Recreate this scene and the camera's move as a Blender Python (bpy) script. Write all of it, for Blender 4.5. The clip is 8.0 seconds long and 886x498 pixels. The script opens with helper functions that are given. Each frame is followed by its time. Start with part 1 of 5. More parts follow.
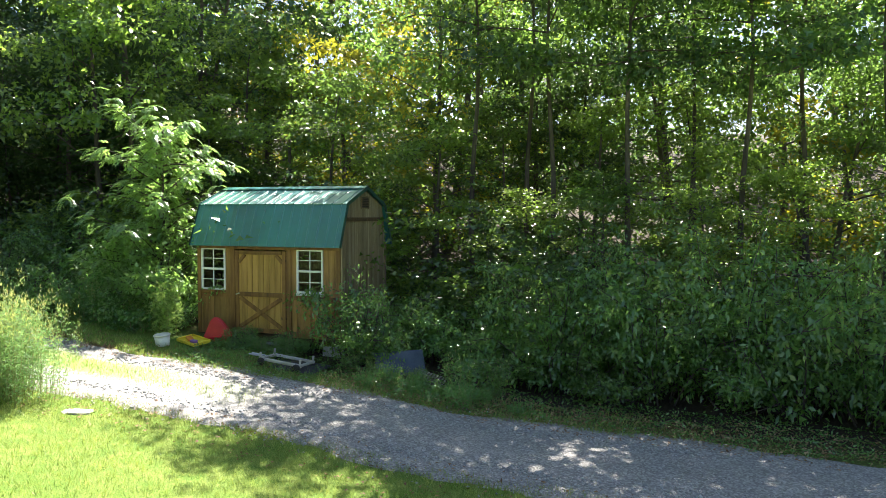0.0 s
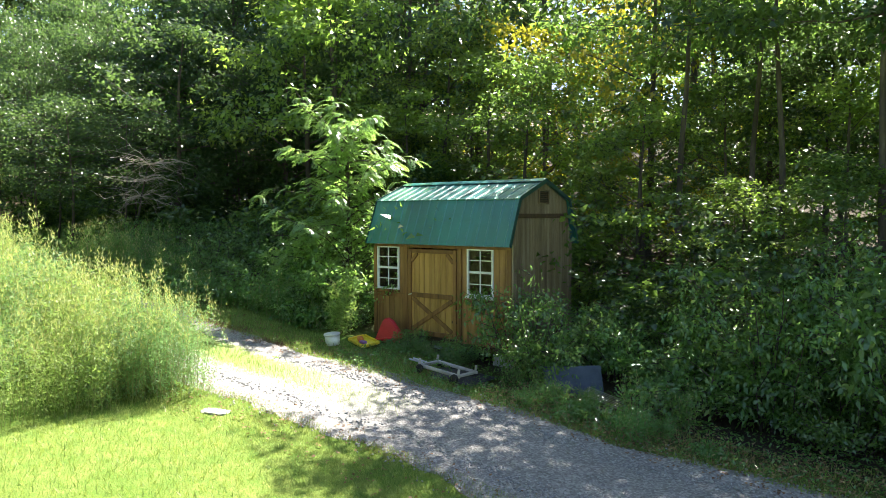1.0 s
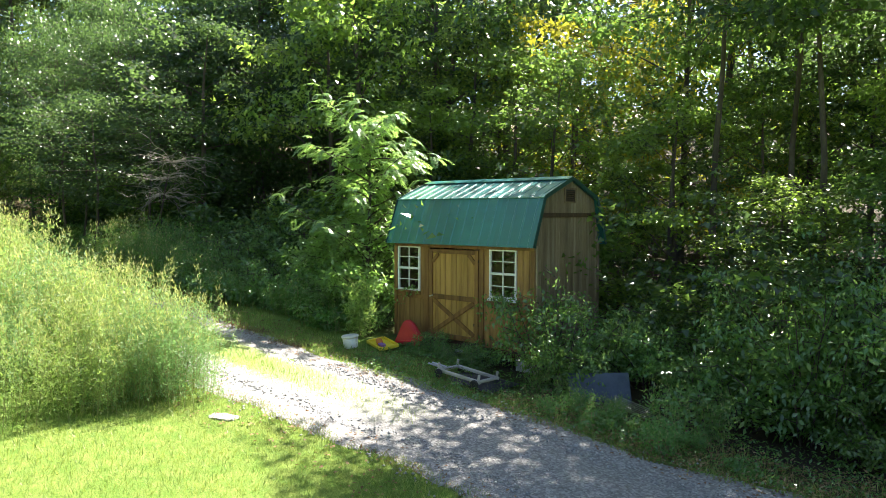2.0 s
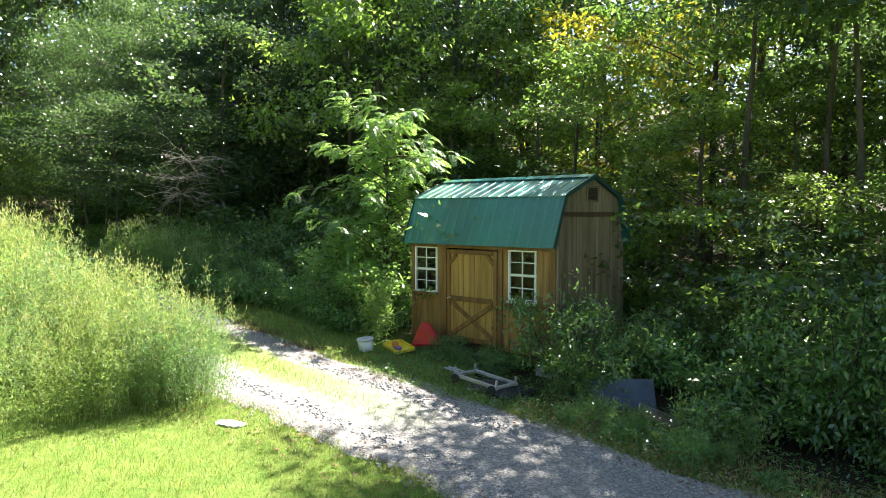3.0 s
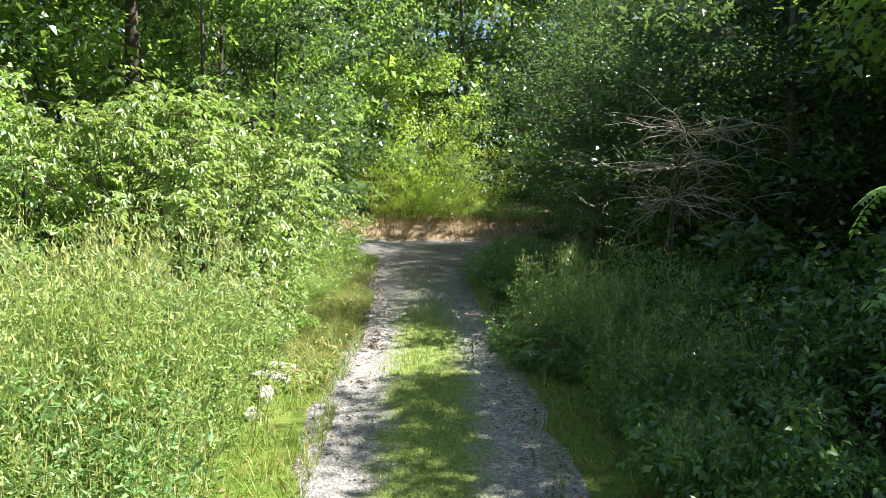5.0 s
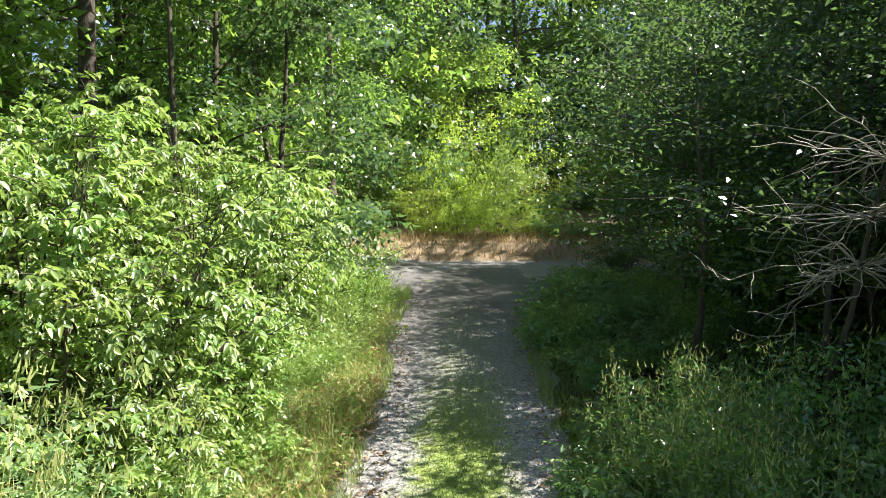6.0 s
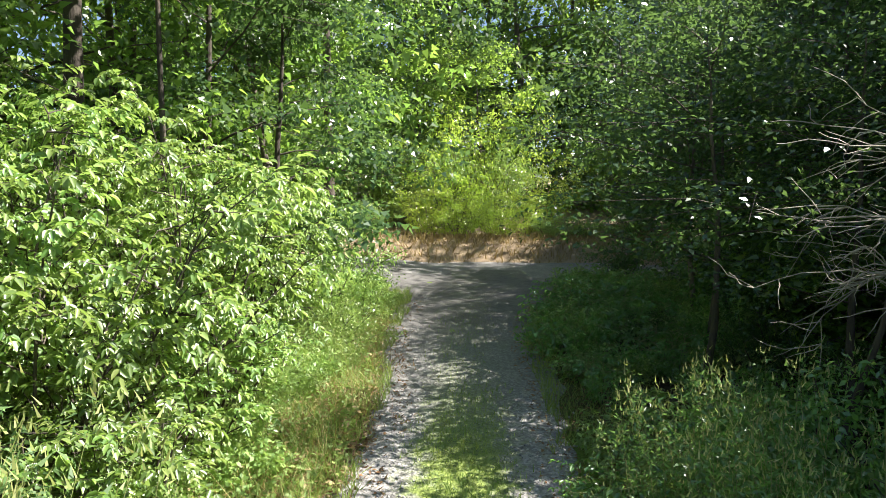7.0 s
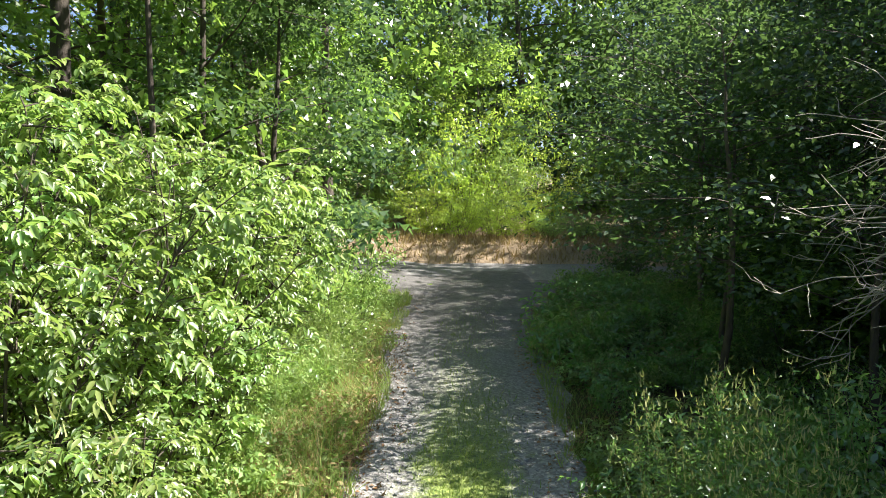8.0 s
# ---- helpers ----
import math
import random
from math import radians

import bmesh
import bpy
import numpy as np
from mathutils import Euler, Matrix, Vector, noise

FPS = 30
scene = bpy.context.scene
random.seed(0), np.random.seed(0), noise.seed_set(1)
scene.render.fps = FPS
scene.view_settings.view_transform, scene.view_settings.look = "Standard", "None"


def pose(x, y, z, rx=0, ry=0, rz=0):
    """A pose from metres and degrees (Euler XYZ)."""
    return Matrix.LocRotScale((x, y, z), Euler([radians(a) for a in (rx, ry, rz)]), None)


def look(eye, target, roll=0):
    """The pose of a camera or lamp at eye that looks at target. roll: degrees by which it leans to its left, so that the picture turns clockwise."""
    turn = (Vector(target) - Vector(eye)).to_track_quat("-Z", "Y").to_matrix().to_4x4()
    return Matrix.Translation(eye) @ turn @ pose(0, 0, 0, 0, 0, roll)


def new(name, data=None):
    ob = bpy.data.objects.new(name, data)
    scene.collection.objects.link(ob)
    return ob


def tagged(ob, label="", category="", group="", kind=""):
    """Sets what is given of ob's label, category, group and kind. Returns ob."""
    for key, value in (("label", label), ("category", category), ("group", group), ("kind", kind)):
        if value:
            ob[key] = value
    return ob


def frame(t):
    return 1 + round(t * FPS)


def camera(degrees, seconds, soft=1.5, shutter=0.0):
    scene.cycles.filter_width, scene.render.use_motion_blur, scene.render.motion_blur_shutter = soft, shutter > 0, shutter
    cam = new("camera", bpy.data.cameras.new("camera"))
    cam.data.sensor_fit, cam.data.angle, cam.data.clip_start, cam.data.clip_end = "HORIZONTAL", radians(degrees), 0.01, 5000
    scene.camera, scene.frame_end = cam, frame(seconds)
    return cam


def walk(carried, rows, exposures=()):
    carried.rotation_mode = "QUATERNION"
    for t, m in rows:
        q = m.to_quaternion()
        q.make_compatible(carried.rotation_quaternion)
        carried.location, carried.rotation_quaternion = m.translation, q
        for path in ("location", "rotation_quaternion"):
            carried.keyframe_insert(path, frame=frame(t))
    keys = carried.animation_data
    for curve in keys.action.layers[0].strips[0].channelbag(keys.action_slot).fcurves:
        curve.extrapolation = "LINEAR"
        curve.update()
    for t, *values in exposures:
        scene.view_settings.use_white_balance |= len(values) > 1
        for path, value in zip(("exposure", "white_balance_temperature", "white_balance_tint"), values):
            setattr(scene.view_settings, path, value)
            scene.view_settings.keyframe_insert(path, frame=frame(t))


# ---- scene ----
cam = camera(62.70, 8.0, soft=0.6)
PATH = [
    (0, look((6.926, -13.060, 2.890), (3.549, -3.657, 2.453), 0.16)),
    (0.2, look((7.421, -12.576, 2.877), (2.824, -3.707, 2.433), -0.01)),
    (0.5, look((7.519, -11.595, 2.840), (1.679, -3.489, 2.398), -0.11)),
    (1, look((7.372, -11.070, 2.851), (1.100, -3.296, 2.388), -0.11)),
    (1.5, look((7.289, -10.829, 2.843), (0.859, -3.184, 2.380), -0.02)),
    (3, look((7.047, -10.176, 2.850), (0.186, -2.918, 2.367), -0.05)),
    (3.5, look((6.841, -9.498, 2.816), (-0.405, -2.622, 2.342), -0.19)),
    (3.7, look((6.370, -8.622, 2.764), (-1.354, -2.287, 2.298), -0.12)),
    (3.8, look((5.973, -8.055, 2.701), (-2.093, -2.160, 2.272), -0.10)),
    (4, look((5.031, -6.958, 2.553), (-3.840, -2.355, 2.209), 0.09)),
    (4.2, look((3.817, -6.189, 2.432), (-5.443, -2.421, 2.202), 0.10)),
    (4.5, look((2.029, -4.708, 2.497), (-7.767, -2.723, 2.174), 0.07)),
    (5, look((-1.668, -3.568, 3.085), (-11.658, -3.792, 2.712), 0.13)),
    (5.2, look((-3.185, -3.503, 3.467), (-13.146, -4.281, 3.048), 0.14)),
    (5.35, look((-4.199, -3.521, 3.632), (-14.153, -4.379, 3.201), 0.05)),
    (5.5, look((-4.660, -3.529, 3.707), (-14.610, -4.423, 3.270), 0.01)),
    (5.8, look((-5.144, -3.537, 3.786), (-15.090, -4.470, 3.343), -0.04)),
    (6.3, look((-5.490, -3.543, 3.842), (-15.433, -4.503, 3.395), -0.07)),
    (6.5, look((-5.577, -3.556, 3.842), (-15.521, -4.513, 3.394), -0.05)),
    (7, look((-5.790, -3.582, 3.841), (-15.734, -4.537, 3.395), -0.03)),
    (7.5, look((-5.995, -3.612, 3.842), (-15.940, -4.563, 3.394), -0.00)),
    (8, look((-6.185, -3.638, 3.838), (-16.130, -4.590, 3.397), 0.03)),
]
walk(cam, PATH, [(0, 1.88, 6550, 11), (3.5, 1.78, 6550, 11), (4, 1.66, 6550, 11), (4.8, 1.34, 6450, 11), (8, 1.32, 6350, 12)])

# ---- light ----
SUN_EL, SUN_AZ = radians(50), radians(7)      # azimuth: from +y towards -x
sun_dir = Vector((-math.sin(SUN_AZ) * math.cos(SUN_EL), math.cos(SUN_AZ) * math.cos(SUN_EL), math.sin(SUN_EL)))
world = bpy.data.worlds.new("sky")
scene.world = world
world.use_nodes = True
wn = world.node_tree.nodes
sky = wn.new("ShaderNodeTexSky")
sky.sky_type, sky.sun_disc = "NISHITA", False
sky.sun_elevation, sky.sun_rotation = SUN_EL, -SUN_AZ
world.node_tree.links.new(sky.outputs[0], wn["Background"].inputs[0])
wn["Background"].inputs[1].default_value = 0.075
sun = new("sun", bpy.data.lights.new("sun", "SUN"))
sun.data.energy, sun.data.angle, sun.data.color = 6.8, radians(0.55), (1.0, 0.95, 0.86)
sun.matrix_world = look(sun_dir * 60, (0, 0, 0))


# ---- materials ----
def nodes_of(name):
    m = bpy.data.materials.new(name)
    m.use_nodes = True
    return m, m.node_tree.nodes, m.node_tree.links


def ramp(n, stops):
    r = n.new("ShaderNodeValToRGB")
    while len(r.color_ramp.elements) < len(stops):
        r.color_ramp.elements.new(0.5)
    for e, (p, c) in zip(r.color_ramp.elements, stops):
        e.position, e.color = p, (*c, 1)
    return r


def tex(n, l, kind, scale, coords, detail=4.0, rough=0.6):
    t = n.new("ShaderNodeTexNoise" if kind == "noise" else "ShaderNodeTexVoronoi")
    t.inputs["Scale"].default_value = scale
    if kind == "noise":
        t.inputs["Detail"].default_value, t.inputs["Roughness"].default_value = detail, rough
    l.new(coords, t.inputs["Vector"])
    return t


def mixed(n, l, fac, a, b, mode="MIX"):
    m = n.new("ShaderNodeMix")
    m.data_type, m.blend_type = "RGBA", mode
    for sock, v in ((m.inputs[0], fac), (m.inputs[6], a), (m.inputs[7], b)):
        if isinstance(v, (int, float)):
            sock.default_value = v
        elif isinstance(v, tuple):
            sock.default_value = (*v, 1)
        else:
            l.new(v, sock)
    return m.outputs[2]


def surface(name, stops, scale=3.0, fine=40.0, rough=0.7, bump=0.3, stretch=(1, 1, 1), metal=0.0, spread=0.35, dist=0.01, spec=0.5):
    """A weathered surface: broad stains, fine grain and relief, and a shift from piece to piece."""
    m, n, l = nodes_of(name)
    b = n["Principled BSDF"]
    tc = n.new("ShaderNodeTexCoord")
    mp = n.new("ShaderNodeMapping")
    mp.inputs["Scale"].default_value = stretch
    info = n.new("ShaderNodeObjectInfo")
    off = n.new("ShaderNodeVectorMath")
    off.operation = "MULTIPLY_ADD"
    l.new(info.outputs["Random"], off.inputs[0])
    off.inputs[1].default_value = (17, 31, 23)
    l.new(tc.outputs["Object"], off.inputs[2])
    l.new(off.outputs[0], mp.inputs["Vector"])
    broad = tex(n, l, "noise", scale, mp.outputs[0])
    grain = tex(n, l, "noise", fine, mp.outputs[0], 6, 0.7)
    mx = n.new("ShaderNodeMath")
    mx.operation = "MULTIPLY_ADD"
    l.new(grain.outputs[0], mx.inputs[0])
    mx.inputs[1].default_value = spread
    sub = n.new("ShaderNodeMath")
    sub.operation = "SUBTRACT"
    l.new(broad.outputs[0], sub.inputs[0])
    sub.inputs[1].default_value = spread / 2
    l.new(sub.outputs[0], mx.inputs[2])
    r = ramp(n, stops)
    l.new(mx.outputs[0], r.inputs[0])
    hsv = n.new("ShaderNodeHueSaturation")
    vm = n.new("ShaderNodeMapRange")
    vm.inputs[3].default_value, vm.inputs[4].default_value = 0.84, 1.14
    l.new(info.outputs["Random"], vm.inputs[0])
    l.new(vm.outputs[0], hsv.inputs["Value"])
    l.new(r.outputs[0], hsv.inputs["Color"])
    l.new(hsv.outputs[0], b.inputs["Base Color"])
    b.inputs["Roughness"].default_value, b.inputs["Metallic"].default_value = rough, metal
    b.inputs["Specular IOR Level"].default_value = spec
    bp = n.new("ShaderNodeBump")
    bp.inputs["Strength"].default_value, bp.inputs["Distance"].default_value = bump, dist
    l.new(grain.outputs[0], bp.inputs["Height"])
    l.new(bp.outputs[0], b.inputs["Normal"])
    return m


def foliage(name, dark, mid, light, through_colour, share=0.42, rough=0.27, spec=0.35, sheen=0.055, patchy=False):
    """Leaves: waxy upper side, light through the blade, each leaf and each plant a little different."""
    m, n, l = nodes_of(name)
    b = n["Principled BSDF"]
    geo = n.new("ShaderNodeNewGeometry")
    info = n.new("ShaderNodeObjectInfo")
    r = ramp(n, [(0.0, dark), (0.55, mid), (1.0, light)])
    l.new(geo.outputs["Random Per Island"], r.inputs[0])
    hsv = n.new("ShaderNodeHueSaturation")
    for lo, hi, sock in ((0.487, 0.513, "Hue"), (0.75, 1.25, "Value")):
        vm = n.new("ShaderNodeMapRange")
        vm.inputs[3].default_value, vm.inputs[4].default_value = lo, hi
        l.new(info.outputs["Random"], vm.inputs[0])
        l.new(vm.outputs[0], hsv.inputs[sock])
    l.new(r.outputs[0], hsv.inputs["Color"])
    if patchy:                                   # thin, worn and lush patches across the lawn
        worn = tex(n, l, "noise", 1.1, n.new("ShaderNodeTexCoord").outputs["Object"], 5)
        pr = ramp(n, [(0.36, (0.62, 0.74, 0.72)), (0.5, (0.95, 0.97, 0.95)), (0.66, (1.25, 1.06, 1.0))])
        l.new(worn.outputs[0], pr.inputs[0])
        l.new(mixed(n, l, 1.0, r.outputs[0], pr.outputs[0], "MULTIPLY"), hsv.inputs["Color"])
    l.new(hsv.outputs[0], b.inputs["Base Color"])
    b.inputs["Roughness"].default_value = rough
    b.inputs["Specular IOR Level"].default_value = spec
    tr = n.new("ShaderNodeBsdfTranslucent")
    l.new(mixed(n, l, 0.55, hsv.outputs[0], through_colour), tr.inputs["Color"])
    mix = n.new("ShaderNodeMixShader")
    mix.inputs[0].default_value = share
    l.new(b.outputs[0], mix.inputs[1])
    l.new(tr.outputs[0], mix.inputs[2])
    gloss = n.new("ShaderNodeBsdfGlossy")        # waxy sheen on both sides of the blade
    gloss.inputs["Roughness"].default_value = rough
    top = n.new("ShaderNodeMixShader")
    top.inputs[0].default_value = sheen
    l.new(mix.outputs[0], top.inputs[1])
    l.new(gloss.outputs[0], top.inputs[2])
    l.new(top.outputs[0], n["Material Output"].inputs["Surface"])
    return m


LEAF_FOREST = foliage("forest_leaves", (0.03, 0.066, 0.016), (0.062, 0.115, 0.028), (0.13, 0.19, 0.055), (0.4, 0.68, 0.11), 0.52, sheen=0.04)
# darker copy of the forest leaves: shade put into the colour
LEAF_SHADED = foliage("shade_toned_leaves", (0.022, 0.052, 0.018), (0.042, 0.088, 0.03), (0.085, 0.145, 0.055), (0.26, 0.44, 0.1), 0.38, 0.26, 0.4, 0.03)
# yellow-green, paled so the strong sun is part of the leaf colour
LEAF_LIME = foliage("sun_bright_lime_leaves", (0.21, 0.3, 0.04), (0.33, 0.43, 0.06), (0.48, 0.55, 0.1), (0.62, 0.86, 0.1), 0.5)
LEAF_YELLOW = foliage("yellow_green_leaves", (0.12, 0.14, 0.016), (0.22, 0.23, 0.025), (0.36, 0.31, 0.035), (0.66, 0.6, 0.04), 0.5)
# lighter copy of the forest leaves: sunlight put into the colour
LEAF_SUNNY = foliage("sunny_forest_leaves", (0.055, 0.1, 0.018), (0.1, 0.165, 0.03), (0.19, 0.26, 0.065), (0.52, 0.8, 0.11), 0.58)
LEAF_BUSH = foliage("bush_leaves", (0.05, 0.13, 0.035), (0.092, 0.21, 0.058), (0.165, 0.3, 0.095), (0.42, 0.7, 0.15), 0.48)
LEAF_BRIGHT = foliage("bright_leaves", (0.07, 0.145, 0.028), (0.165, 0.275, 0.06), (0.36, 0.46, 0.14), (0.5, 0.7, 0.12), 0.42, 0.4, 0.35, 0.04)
LEAF_LOCUST = foliage("locust_leaflets", (0.06, 0.145, 0.03), (0.1, 0.225, 0.045), (0.19, 0.34, 0.09), (0.55, 0.86, 0.18), 0.58, 0.3, 0.4, 0.06)
LEAF_WEED = foliage("weed_leaves", (0.13, 0.215, 0.048), (0.215, 0.32, 0.078), (0.345, 0.43, 0.13), (0.45, 0.62, 0.12), 0.45, 0.6, 0.25, 0.03)
LEAF_WEED_COOL = foliage("cool_green_weed_leaves", (0.085, 0.175, 0.055), (0.15, 0.27, 0.09), (0.25, 0.37, 0.14), (0.36, 0.6, 0.16), 0.42, 0.6, 0.25, 0.03)
LEAF_WEED_TIP = foliage("weed_plumes", (0.24, 0.3, 0.08), (0.36, 0.41, 0.13), (0.48, 0.48, 0.2), (0.58, 0.6, 0.16), 0.42, 0.7, 0.2, 0.03)
LEAF_GRASS = foliage("grass_blades", (0.1, 0.165, 0.032), (0.19, 0.27, 0.058), (0.34, 0.37, 0.11), (0.42, 0.52, 0.09), 0.42, 0.5, 0.3, 0.03, True)
LEAF_DRY = foliage("dry_blades", (0.18, 0.13, 0.05), (0.3, 0.22, 0.09), (0.42, 0.34, 0.16), (0.5, 0.35, 0.1), 0.3, 0.7, 0.2, 0.03)
LEAF_DEAD = foliage("dead_growth", (0.1, 0.065, 0.03), (0.2, 0.13, 0.06), (0.33, 0.23, 0.12), (0.4, 0.25, 0.1), 0.2, 0.7, 0.2, 0.03)
LEAF_FALLEN = foliage("fallen_leaves", (0.1, 0.05, 0.02), (0.2, 0.1, 0.04), (0.34, 0.2, 0.09), (0.4, 0.2, 0.05), 0.15, 0.7, 0.2, 0.03)
BARK = surface("bark", [(0.3, (0.035, 0.027, 0.02)), (0.55, (0.085, 0.068, 0.052)), (0.75, (0.17, 0.14, 0.11))], 3, 26, 0.9, 0.9, (1, 1, 0.22), dist=0.03)
TWIG = surface("dead_twigs", [(0.3, (0.22, 0.19, 0.15)), (0.7, (0.46, 0.41, 0.34))], 4, 30, 0.85, 0.4)
STALK = surface("weed_stalks", [(0.3, (0.15, 0.19, 0.05)), (0.7, (0.3, 0.3, 0.11))], 4, 30, 0.8, 0.3)


# ---- mesh helpers ----
def part(name, data, material, parent=None, label="", at=None):
    """Links a bmesh or a mesh as one object under a thing or a part."""
    if isinstance(data, bmesh.types.BMesh):
        me = bpy.data.meshes.new(name)
        data.normal_update()
        data.to_mesh(me)
        data.free()
        data = me
    if material is not None and not data.materials:
        data.materials.append(material)
    ob = new(name, data)
    if parent is not None:
        ob.parent = parent
    if at is not None:
        ob.matrix_basis = at
    return tagged(ob, label) if label else ob


def thing(name, m, label, category, group="", kind=""):
    ob = new(name)
    ob.empty_display_size = 0.1
    ob.matrix_basis = m
    return tagged(ob, label, category, group, kind)


def box(bm, x0, x1, y0, y1, z0, z1, bevel=0.0):
    made = bmesh.ops.create_cube(bm, size=1.0, matrix=Matrix.LocRotScale(((x0 + x1) / 2, (y0 + y1) / 2, (z0 + z1) / 2), None, (x1 - x0, y1 - y0, z1 - z0)))
    if bevel:
        edges = list({e for v in made["verts"] for e in v.link_edges})
        bmesh.ops.bevel(bm, geom=edges, offset=bevel, segments=1, affect="EDGES")
    return bm


def beam(bm, a, b, w, d, face=(0, -1, 0), bevel=0.004):
    """A squared bar from a to b, w across and d deep along face."""
    a, b = Vector(a), Vector(b)
    z = (b - a).normalized()
    y = Vector(face) - z * z.dot(Vector(face))
    y.normalize()
    x = y.cross(z)
    m = Matrix((x, y, z)).transposed().to_4x4()
    m.translation = (a + b) / 2
    made = bmesh.ops.create_cube(bm, size=1.0, matrix=m @ Matrix.Diagonal((w, d, (b - a).length, 1)))
    if bevel:
        bmesh.ops.bevel(bm, geom=list({e for v in made["verts"] for e in v.link_edges}), offset=bevel, segments=1, affect="EDGES")
    return bm


def mesh_np(name, verts, faces):
    """A mesh from arrays: verts (n, 3), faces (m, 3) or (m, 4)."""
    me = bpy.data.meshes.new(name)
    k = faces.shape[1]
    me.vertices.add(len(verts))
    me.vertices.foreach_set("co", np.ascontiguousarray(verts, np.float32).ravel())
    me.loops.add(faces.size)
    me.loops.foreach_set("vertex_index", np.ascontiguousarray(faces, np.int32).ravel())
    me.polygons.add(len(faces))
    me.polygons.foreach_set("loop_start", np.arange(0, faces.size, k, dtype=np.int32))
    me.update(calc_edges=True)
    me.validate()
    return me


def unit(v):
    return v / np.maximum(np.linalg.norm(v, axis=1, keepdims=True), 1e-6)


def blades(name, pos, way, nrm, length, width, fold=0.18):
    """Leaves as folded quads: base, side, tip, side."""
    n = len(pos)
    way = unit(way)
    side = unit(np.cross(way, nrm))
    up = np.cross(side, way)
    L, W = np.broadcast_to(length, n)[:, None], np.broadcast_to(width, n)[:, None]
    v = np.stack([pos, pos + way * L * 0.42 + side * W / 2 + up * W * fold, pos + way * L - up * L * 0.08, pos + way * L * 0.42 - side * W / 2 + up * W * fold], 1)
    return mesh_np(name, v.reshape(-1, 3), np.arange(n * 4).reshape(n, 4))


def ovate(name, pos, way, nrm, length, width, fold=0.16, curl=0.22):
    """Near leaves: pointed ovals of two halves folded along the midrib, with a drooping tip."""
    n = len(pos)
    way = unit(way)
    side = unit(np.cross(way, nrm))
    up = np.cross(side, way)
    L, W = np.broadcast_to(length, n)[:, None], np.broadcast_to(width, n)[:, None]
    tip = pos + way * L - up * L * curl
    v = [pos]
    for s in (1, -1):
        v += [pos + way * L * 0.3 + side * s * W * 0.46 + up * W * fold, pos + way * L * 0.66 + side * s * W * 0.4 + up * (W * fold - L * curl * 0.3)]
    v = np.stack([*v, tip], 1).reshape(-1, 3)
    f = np.array([[0, 1, 2, 5], [0, 5, 4, 3]])
    return mesh_np(name, v, (f[None] + 6 * np.arange(n)[:, None, None]).reshape(-1, 4))


def spikes(name, pos, way, length, width, rng, bend=0.25):
    """Grass: one narrow triangle a blade."""
    n = len(pos)
    a = rng.uniform(0, 2 * np.pi, n)
    side = np.stack([np.cos(a), np.sin(a), 0 * a], 1) * np.broadcast_to(width, n)[:, None] / 2
    tip = pos + unit(way) * np.broadcast_to(length, n)[:, None]
    v = np.stack([pos - side, pos + side, tip], 1)
    return mesh_np(name, v.reshape(-1, 3), np.arange(n * 3).reshape(n, 3))


def shards(name, pos, way, nrm, length, width):
    """Small leaves seen from afar: one triangle each, turned any way."""
    n = len(pos)
    way = unit(way)
    side = unit(np.cross(way, nrm)) * (np.broadcast_to(width, n) / 2)[:, None]
    v = np.stack([pos - side, pos + side, pos + way * np.broadcast_to(length, n)[:, None]], 1)
    return mesh_np(name, v.reshape(-1, 3), np.arange(n * 3).reshape(n, 3))


def tube(V, F, pts, radii, sides=5):
    """Adds a tapered tube through pts to the lists V and F."""
    pts = np.asarray(pts, float)
    t = unit(np.gradient(pts, axis=0))
    ref = np.where(np.abs(t[:, 2:3]) > 0.9, [[1.0, 0, 0]], [[0, 0, 1.0]])
    u = unit(np.cross(t, ref))
    w = np.cross(t, u)
    a = np.arange(sides) / sides * 2 * np.pi
    ring = pts[:, None] + np.asarray(radii)[:, None, None] * (u[:, None] * np.cos(a)[None, :, None] + w[:, None] * np.sin(a)[None, :, None])
    base = sum(len(v) for v in V)
    V.append(ring.reshape(-1, 3))
    for i in range(len(pts) - 1):
        for j in range(sides):
            k = (j + 1) % sides
            F.append((base + i * sides + j, base + i * sides + k, base + (i + 1) * sides + k, base + (i + 1) * sides + j))


def tubes_mesh(name, V, F):
    me = mesh_np(name, np.concatenate(V), np.array(F))
    me.polygons.foreach_set("use_smooth", np.ones(len(F), dtype=bool))
    return me


# ---- ground ----
GX = [-200, -60, -34, -30.2, -29.7, -28.9, -22, -17, -13, -10, -5.5, -3, -1.3, 0, 3.6, 8, 14, 200]
GZ = [14, 6, 3.4, 3.0, 2.86, 2.28, 1.95, 1.68, 1.42, 1.18, 0.62, 0.3, 0.17, 0, -0.4, -0.6, -0.7, -0.7]


def ground_z(x, y):
    """Height of the ground: up along the drive, and up the wooded slope behind the shed."""
    x, y = np.asarray(x, float), np.asarray(y, float)
    z = np.interp(x, GX, GZ)
    z = z + np.interp(y, [-300, -60, -14, -6, 2.5, 6, 12, 30, 80, 300], [12, 5, 0.5, 0.05, 0, 0.25, 1.2, 6, 14, 20])
    wob = 0.05 * np.sin(x * 0.9 + 1.3 * np.sin(y * 0.5)) * np.sin(y * 0.8 + 0.7) + 0.02 * np.sin(x * 2.7 + y * 1.9)
    road = np.clip((np.abs(y + 3.6) - 1.2) / 1.5, 0, 1)
    return z + wob * road


def gz(x, y):
    return float(ground_z(x, y))


